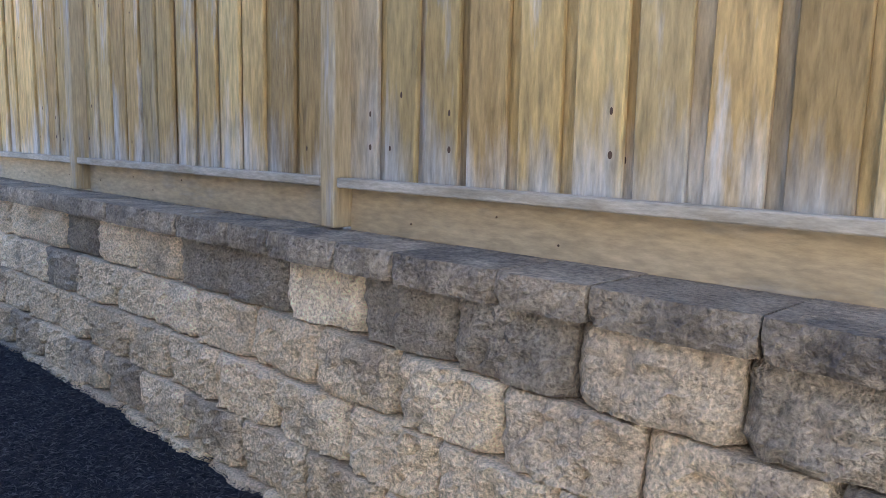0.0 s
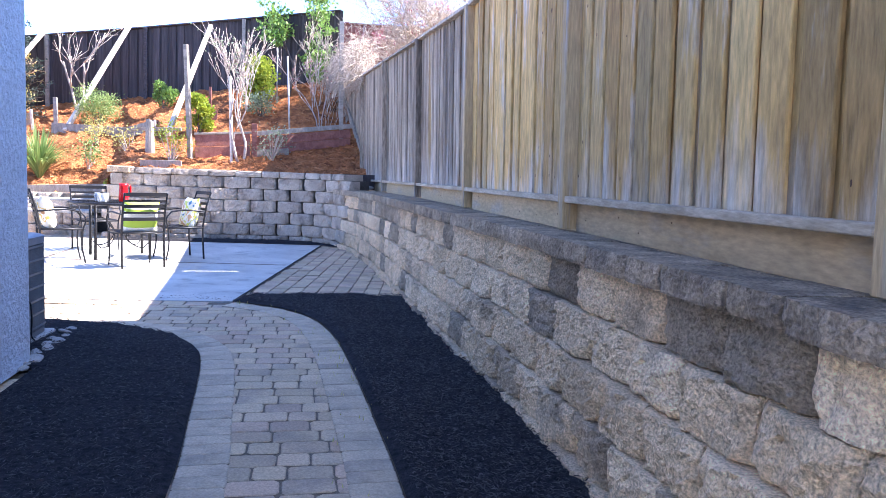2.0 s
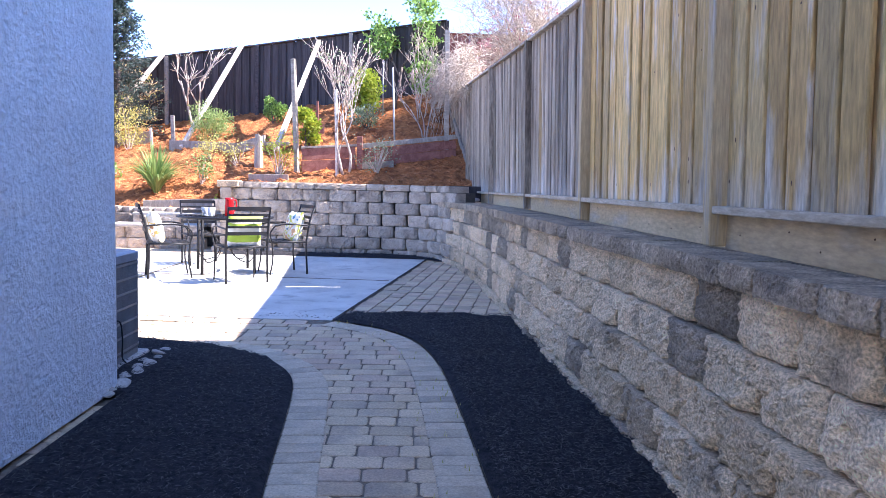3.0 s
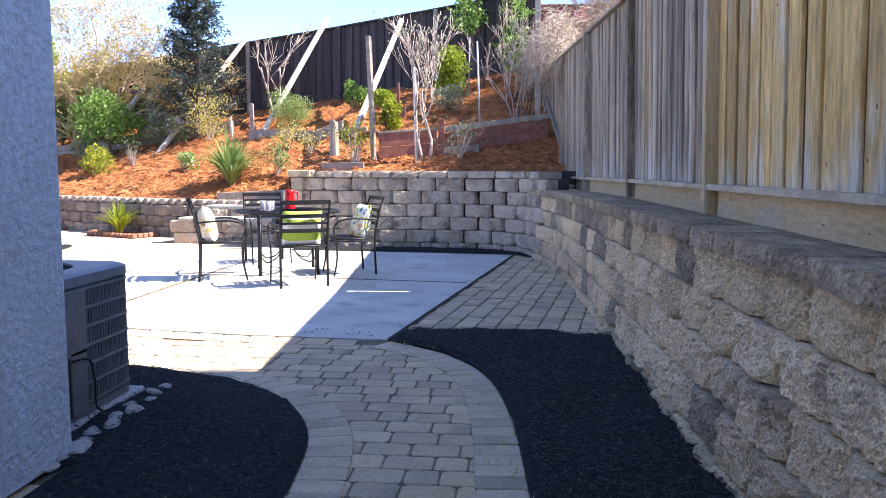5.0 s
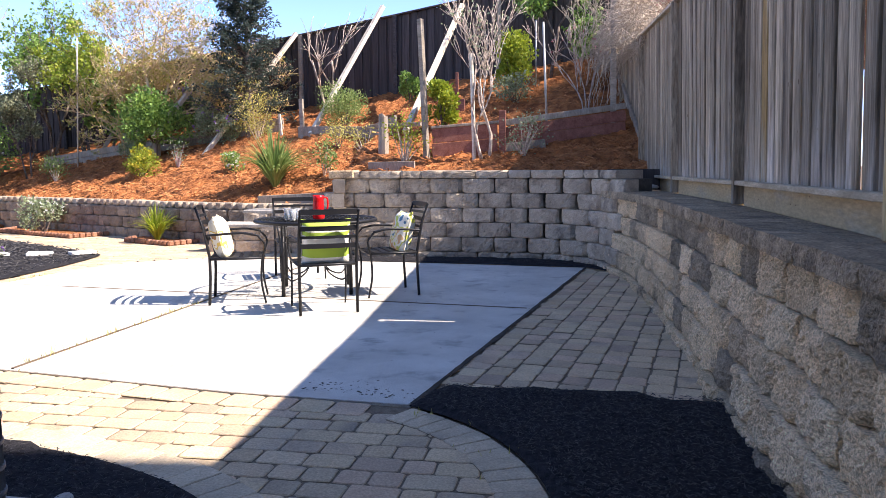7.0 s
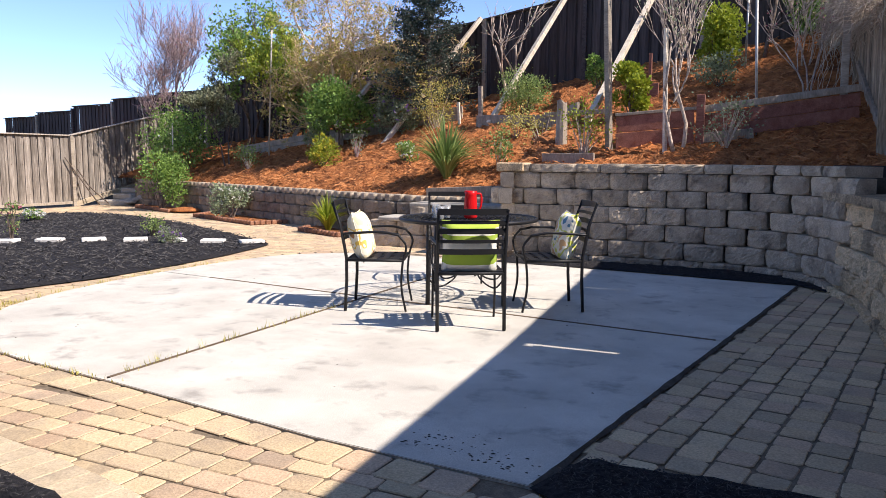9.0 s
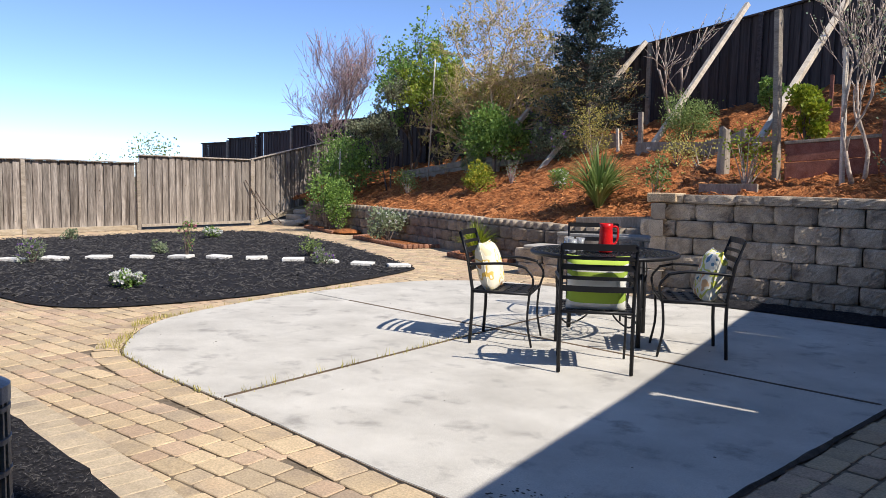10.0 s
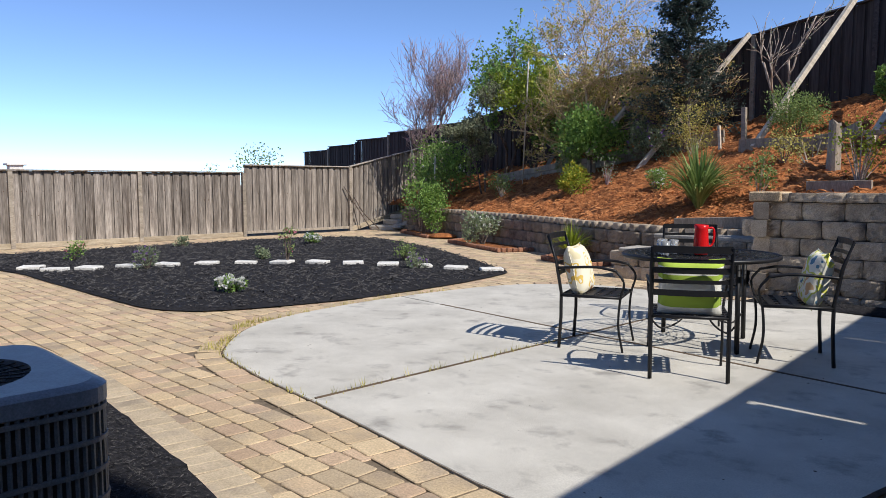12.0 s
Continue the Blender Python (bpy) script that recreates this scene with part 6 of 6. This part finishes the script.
# ---- far bed: stepping stones and small plants ----
STONES = ((-13.3, 4.85), (-12.75, 5.02), (-12.6, 5.45), (-12.45, 6.0), (-12.25, 6.5), (-12.0, 7.05), (-11.65, 7.55), (-11.3, 8.0), (-10.88, 8.4), (-10.4, 8.75), (-9.85, 9.02), (-9.3, 9.22), (-8.72, 9.4), (-8.2, 9.62))
for i, (x, y) in enumerate(STONES):
    rnd = random.Random(i + 900)
    ob = part("stepping_stone", box_bm(0.33, 0.25, 0.05, Matrix(), 0.008), M["white_stone"], None)
    ob.matrix_basis = pose(x, y, 0.055, rnd.uniform(-2, 2), rnd.uniform(-2, 2), rnd.uniform(20, 60))
    tagged(ob, "pale square stepping stone in black mulch", "stepping stone", "stepping stones")
bush("white_flowers", -8.95, 5.85, 0.5, 0.2, "low clump of white flowers in black mulch", "leaf_green", 300, 0.045, 75, 9, z=0.04, flower="petal_white", flowers=110, fsize=0.04, category="flower")
bush("small_lavender", -12.05, 6.12, 0.4, 0.36, "small lavender plant in black mulch", "leaf_grey", 420, 0.05, 76, 8, z=0.04, narrow=0.2, flower="petal_purple", flowers=18)
bush("seedling", -14.2, 5.75, 0.4, 0.42, "thin green seedling in black mulch", "leaf_green", 170, 0.045, 77, 8, z=0.04, ragged=0.8, flower="petal_pink", flowers=5)
bush("seedling", -15.55, 8.3, 0.36, 0.2, "small grey-green plant in black mulch", "leaf_grey", 240, 0.045, 78, 7, z=0.04)
bush("seedling", -12.2, 8.15, 0.3, 0.24, "small pale green plant in black mulch", "leaf_grey", 240, 0.045, 79, 7, z=0.04)
bush("seedling", -11.3, 8.1, 0.32, 0.62, "thin reddish upright seedling", "leaf_strap", 150, 0.04, 80, 9, z=0.04, ragged=0.8, flower="petal_pink", flowers=12)
bush("white_flowers", -14.3, 10.6, 0.5, 0.24, "clump of white flowers in black mulch", "leaf_green", 260, 0.05, 82, 8, z=0.04, flower="petal_white", flowers=70, fsize=0.045, category="flower")
bush("seedling", -10.2, 9.65, 0.36, 0.44, "wispy green plant in black mulch", "leaf_strap", 190, 0.045, 83, 8, z=0.04, ragged=0.8)
bush("small_lavender", -9.25, 9.1, 0.32, 0.28, "small lavender plant beside a stepping stone", "leaf_grey", 360, 0.045, 84, 8, z=0.04, narrow=0.2, flower="petal_purple", flowers=16)
bush("white_flowers", -15.9, 4.6, 0.5, 0.22, "small clump of white flowers", "leaf_green", 160, 0.045, 85, 6, z=0.04, flower="petal_white", flowers=40, fsize=0.04, category="flower")
for pts in (((-17.6, 14.9, 0.02), (-17.8, 14.6, 0.6), (-17.93, 14.2, 1.25)), ((-17.5, 15.1, 0.05), (-17.75, 14.75, 0.5), (-17.93, 14.55, 0.95))):
    tagged(tube("leaning_branch", curve_points(pts, 5), 0.018, M["bark_dark"], None, 5), "dead branch leaning on the back fence", "branch", "leaning branches")


def weeds():
    """Grass sprouting in the joints of the slab."""
    rnd = random.Random(90)
    V, F = [], []

    def tuft(x, y, n, h):
        for _ in range(n):
            a, l = rnd.uniform(0, 6.28), h * rnd.uniform(0.5, 1.2)
            p = Vector((x + rnd.gauss(0, 0.02), y + rnd.gauss(0, 0.02), 0.005))
            tip = p + Vector((math.cos(a) * l * 0.4, math.sin(a) * l * 0.4, l))
            s = Vector((-math.sin(a), math.cos(a), 0)) * 0.003
            b = len(V)
            V.extend([p - s, p + s, tip])
            F.append((b, b + 1, b + 2))

    edge = [p for p in CONCRETE if p[0] < -3.0 and p[1] < 8.0]
    line = [Vector((x, y, 0)) for x, y in edge]
    for _ in range(130):
        p, _a = line_at(line, rnd.uniform(0, line_length(line)))
        tuft(p.x - 0.01, p.y - 0.01, rnd.randint(2, 5), rnd.uniform(0.02, 0.06))
    for _ in range(40):
        p, _a = line_at(line, 1.75 + rnd.random() * 1.4)
        tuft(p.x - rnd.uniform(0, 0.12), p.y - rnd.uniform(0, 0.12), rnd.randint(4, 8), rnd.uniform(0.03, 0.075))
    for _ in range(50):
        tuft(JX, rnd.uniform(4.1, 6.6), rnd.randint(2, 4), rnd.uniform(0.02, 0.07))
    for _ in range(70):
        p, _a = line_at(BED_RIGHT, rnd.uniform(5, line_length(BED_RIGHT)))
        tuft(p.x + rnd.uniform(-0.25, 0.02), p.y, 2, 0.03)
    tagged(put("joint_weeds", mesh_of("joint_weeds", V, F, M["leaf_ochre"])), "yellowish grass sprouting in patio joints", "grass", kind="stuff")


weeds()


# ---- pavers ----
def paver_ring(outline, h=0.05, b=0.0045):
    """A paver of eight corners with a rounded upper edge."""
    cx, cy = sum(p[0] for p in outline) / 8, sum(p[1] for p in outline) / 8
    inner = []
    for px, py in outline:
        l = math.hypot(px - cx, py - cy)
        inner.append((px - (px - cx) / l * b * 1.3, py - (py - cy) / l * b * 1.3))
    return [(px, py, -h) for px, py in outline] + [(px, py, -b) for px, py in outline] + [(px, py, 0) for px, py in inner]


def paver_verts(w, d, rnd):
    """A tumbled paver whose corners are knocked off unevenly."""
    x, y, out = w / 2, d / 2, []
    for sx, sy in ((-1, -1), (1, -1), (1, 1), (-1, 1)):
        px, py = sx * (x - rnd.uniform(0, 0.004)), sy * (y - rnd.uniform(0, 0.004))
        a, c = (px - sx * rnd.uniform(0.007, 0.02), py), (px, py - sy * rnd.uniform(0.007, 0.02))
        out += [c, a] if sx * sy > 0 else [a, c]
    return paver_ring(out)


def wedge_verts(quad, cut=0.008):
    """A border paver cut to the curve: four corners in turn, each clipped."""
    out = []
    for i, q in enumerate(quad):
        for o in (quad[i - 1], quad[(i + 1) % 4]):
            l = math.dist(q, o)
            out.append((q[0] + (o[0] - q[0]) * cut / l, q[1] + (o[1] - q[1]) * cut / l))
    return paver_ring(out)


PAVER_FACES = [(a, (a + 1) % 8, 8 + (a + 1) % 8, 8 + a) for a in range(8)] + [(8 + a, 8 + (a + 1) % 8, 16 + (a + 1) % 8, 16 + a) for a in range(8)] + [tuple(range(16, 24))]
paving = thing("paving", label="tumbled tan and rose concrete pavers", category="paving", kind="structure")
ROW = 0.142
prnd = random.Random(5)


def soiled(me):
    """The sides of a paver are dark with jointing sand; its top is clean."""
    me.materials.append(M["joint_dirt"])
    me.polygons.foreach_set("material_index", [1 if k % 17 < 8 else 0 for k in range(len(me.polygons))])
    return me


PMESH = {w: [soiled(mesh_of("paver", paver_verts(w - 0.004, ROW - 0.004, prnd), PAVER_FACES, M["paver"])) for _ in range(5)] for w in (0.142, 0.19, 0.215)}
HOUSE_BOX = [(-18, -8), (-2.8, -8), (-2.8, 1.35), (-18, 1.35)]
LOW_POLY = [(p.x, p.y) for p in LOW_WALL] + [(-18.4, 16.4), (-18.4, 22), (0, 22), (0, 10.1), (-4.5, 10.1), (-4.5, 11.3)]
SIDE_POLY = [(p.x + 0.12, p.y) for p in SIDE_WALL] + [(-4.5, 30), (5, 30), (5, -9)]
FRONT = [Vector((x, y, 0)) for x, y in CONCRETE[:-2]]
RIM = []
for i, p in enumerate(FRONT):
    d = (FRONT[min(i + 1, len(FRONT) - 1)] - FRONT[max(i - 1, 0)]).normalized()
    RIM.append((p.x - d.y * 0.20, p.y + d.x * 0.20))
RIM_POLY = RIM + CONCRETE[-2:]
# the strip between the slab and the side wall, laid along the slab's edge
STRIP = [(-1.86, 4.02), (-1.0, 9.3), (-0.5, 9.1), (-0.2, 4.02)]
OVER = (STRIP, LEFT_BED, RIGHT_BED, FAR_BED, BACK_BED, HOUSE_BOX, LOW_POLY, SIDE_POLY)
EDGE_PTS = [p for p in BED_LEFT if p.y > -4] + [p for p in BED_RIGHT if p.y > -4]
rest_v, rest_f = [], []
rnd = random.Random(77)
parts_made = 0
y = -5.0
row = 0
while y < 15.6:
    x = -17.9 + (row % 2) * 0.07 + rnd.uniform(0, 0.1)
    while x < -0.3:
        w = rnd.choice((0.142, 0.142, 0.19, 0.215, 0.215))
        cx = x + w / 2
        x += w
        corners = [(cx + a * w * 0.45, y + c * 0.06) for a in (-1, 1) for c in (-1, 1)]
        if inside(cx, y, RIM_POLY) or any(all(inside(px, py, pl) for px, py in corners) for pl in OVER):
            continue
        if cx > -5.6 and min((p.x - cx) ** 2 + (p.y - y) ** 2 for p in EDGE_PTS) < 0.085 ** 2:
            continue
        m = pose(cx, y, rnd.uniform(-0.005, -0.001), rnd.uniform(-0.6, 0.6), rnd.uniform(-0.6, 0.6), rnd.uniform(-1.5, 1.5))
        if parts_made < 300 and cx > -3.1 and -1.6 < y < 4.0:
            put("paver", rnd.choice(PMESH[w]), paving, m)
            parts_made += 1
        else:
            b = len(rest_v)
            rest_v += [m @ Vector(v) for v in paver_verts(w - 0.004, ROW - 0.004, rnd)]
            rest_f += [tuple(b + i for i in f) for f in PAVER_FACES]
    y += ROW
    row += 1
ux, uy = 0.161, 0.987
for k in range(9):
    along = 0.25 + rnd.uniform(0, 0.1)
    while along < 5.8:
        w = rnd.choice((0.142, 0.165, 0.19, 0.215))
        q = 0.105 + k * 0.158 + rnd.uniform(-0.004, 0.004)
        cx, cy = -1.95 + ux * (along + w / 2) + uy * q, 3.72 + uy * (along + w / 2) - ux * q
        along += w
        if not inside(cx, cy, STRIP) or inside(cx - 0.04, cy, SIDE_POLY) or inside(cx, cy, BACK_BED) or inside(cx, cy, RIGHT_BED):
            continue
        m = pose(cx, cy, rnd.uniform(-0.006, 0.001), rnd.uniform(-1.2, 1.2), rnd.uniform(-1.2, 1.2), 80.7 + rnd.uniform(-2.5, 2.5))
        b = len(rest_v)
        rest_v += [m @ Vector(v) for v in paver_verts(w - 0.006, 0.152, rnd)]
        rest_f += [tuple(b + i for i in f) for f in PAVER_FACES]
for line, side in ((BED_LEFT, -1), (BED_RIGHT, 1)):
    s, ln = 4.0, line_length(line)
    while s < ln - 0.13:
        quad = []
        for t, off in ((s + 0.002, 0.002), (s + 0.115, 0.002), (s + 0.115, 0.205), (s + 0.002, 0.205)):
            p, a = line_at(line, t)
            p2, a2 = line_at(line, max(0.0, t - 0.12))
            p3, a3 = line_at(line, min(ln, t + 0.12))
            h = math.atan2(p3.y - p2.y, p3.x - p2.x)
            quad.append((p.x - math.sin(h) * off * side, p.y + math.cos(h) * off * side))
        mx, my = sum(q[0] for q in quad) / 4, sum(q[1] for q in quad) / 4
        quad = [(qx - mx, qy - my) for qx, qy in quad]
        me = soiled(mesh_of("border_paver", wedge_verts(quad if side > 0 else quad[::-1]), PAVER_FACES, M["border"]))
        put("border_paver", me, paving, pose(mx, my, 0.004 + rnd.uniform(-0.002, 0.002), rnd.uniform(-0.6, 0.6), rnd.uniform(-0.6, 0.6), 0))
        s += 0.117
SOLDIER = soiled(mesh_of("border_paver", paver_verts(0.198, 0.197, prnd), PAVER_FACES, M["paver"]))
s = 0.3
while s < line_length(FRONT) - 0.3:
    p, a = line_at(FRONT, s)
    o = Vector((-math.sin(radians(a)), math.cos(radians(a)), 0)) * 0.113
    put("border_paver", SOLDIER, paving, pose(p.x + o.x, p.y + o.y, 0.003 + rnd.uniform(-0.001, 0.001), rnd.uniform(-0.3, 0.3), rnd.uniform(-0.3, 0.3), a + rnd.uniform(-1.0, 1.0)))
    s += 0.204
ob = put("paver_field", mesh_of("paver_field", rest_v, rest_f, None), None)
fm = M["paver"].copy()
fm.name = "paver_field"
fn = fm.node_tree
ids = fn.nodes.new("ShaderNodeNewGeometry")
for node in list(fn.nodes):
    if node.bl_idname == "ShaderNodeObjectInfo":
        for l in list(node.outputs["Random"].links):
            fn.links.new(ids.outputs["Random Per Island"], l.to_socket)
ob.data.materials.append(fm)
soiled(ob.data)
tagged(ob, "field of tumbled tan concrete pavers", "pavers", kind="stuff")
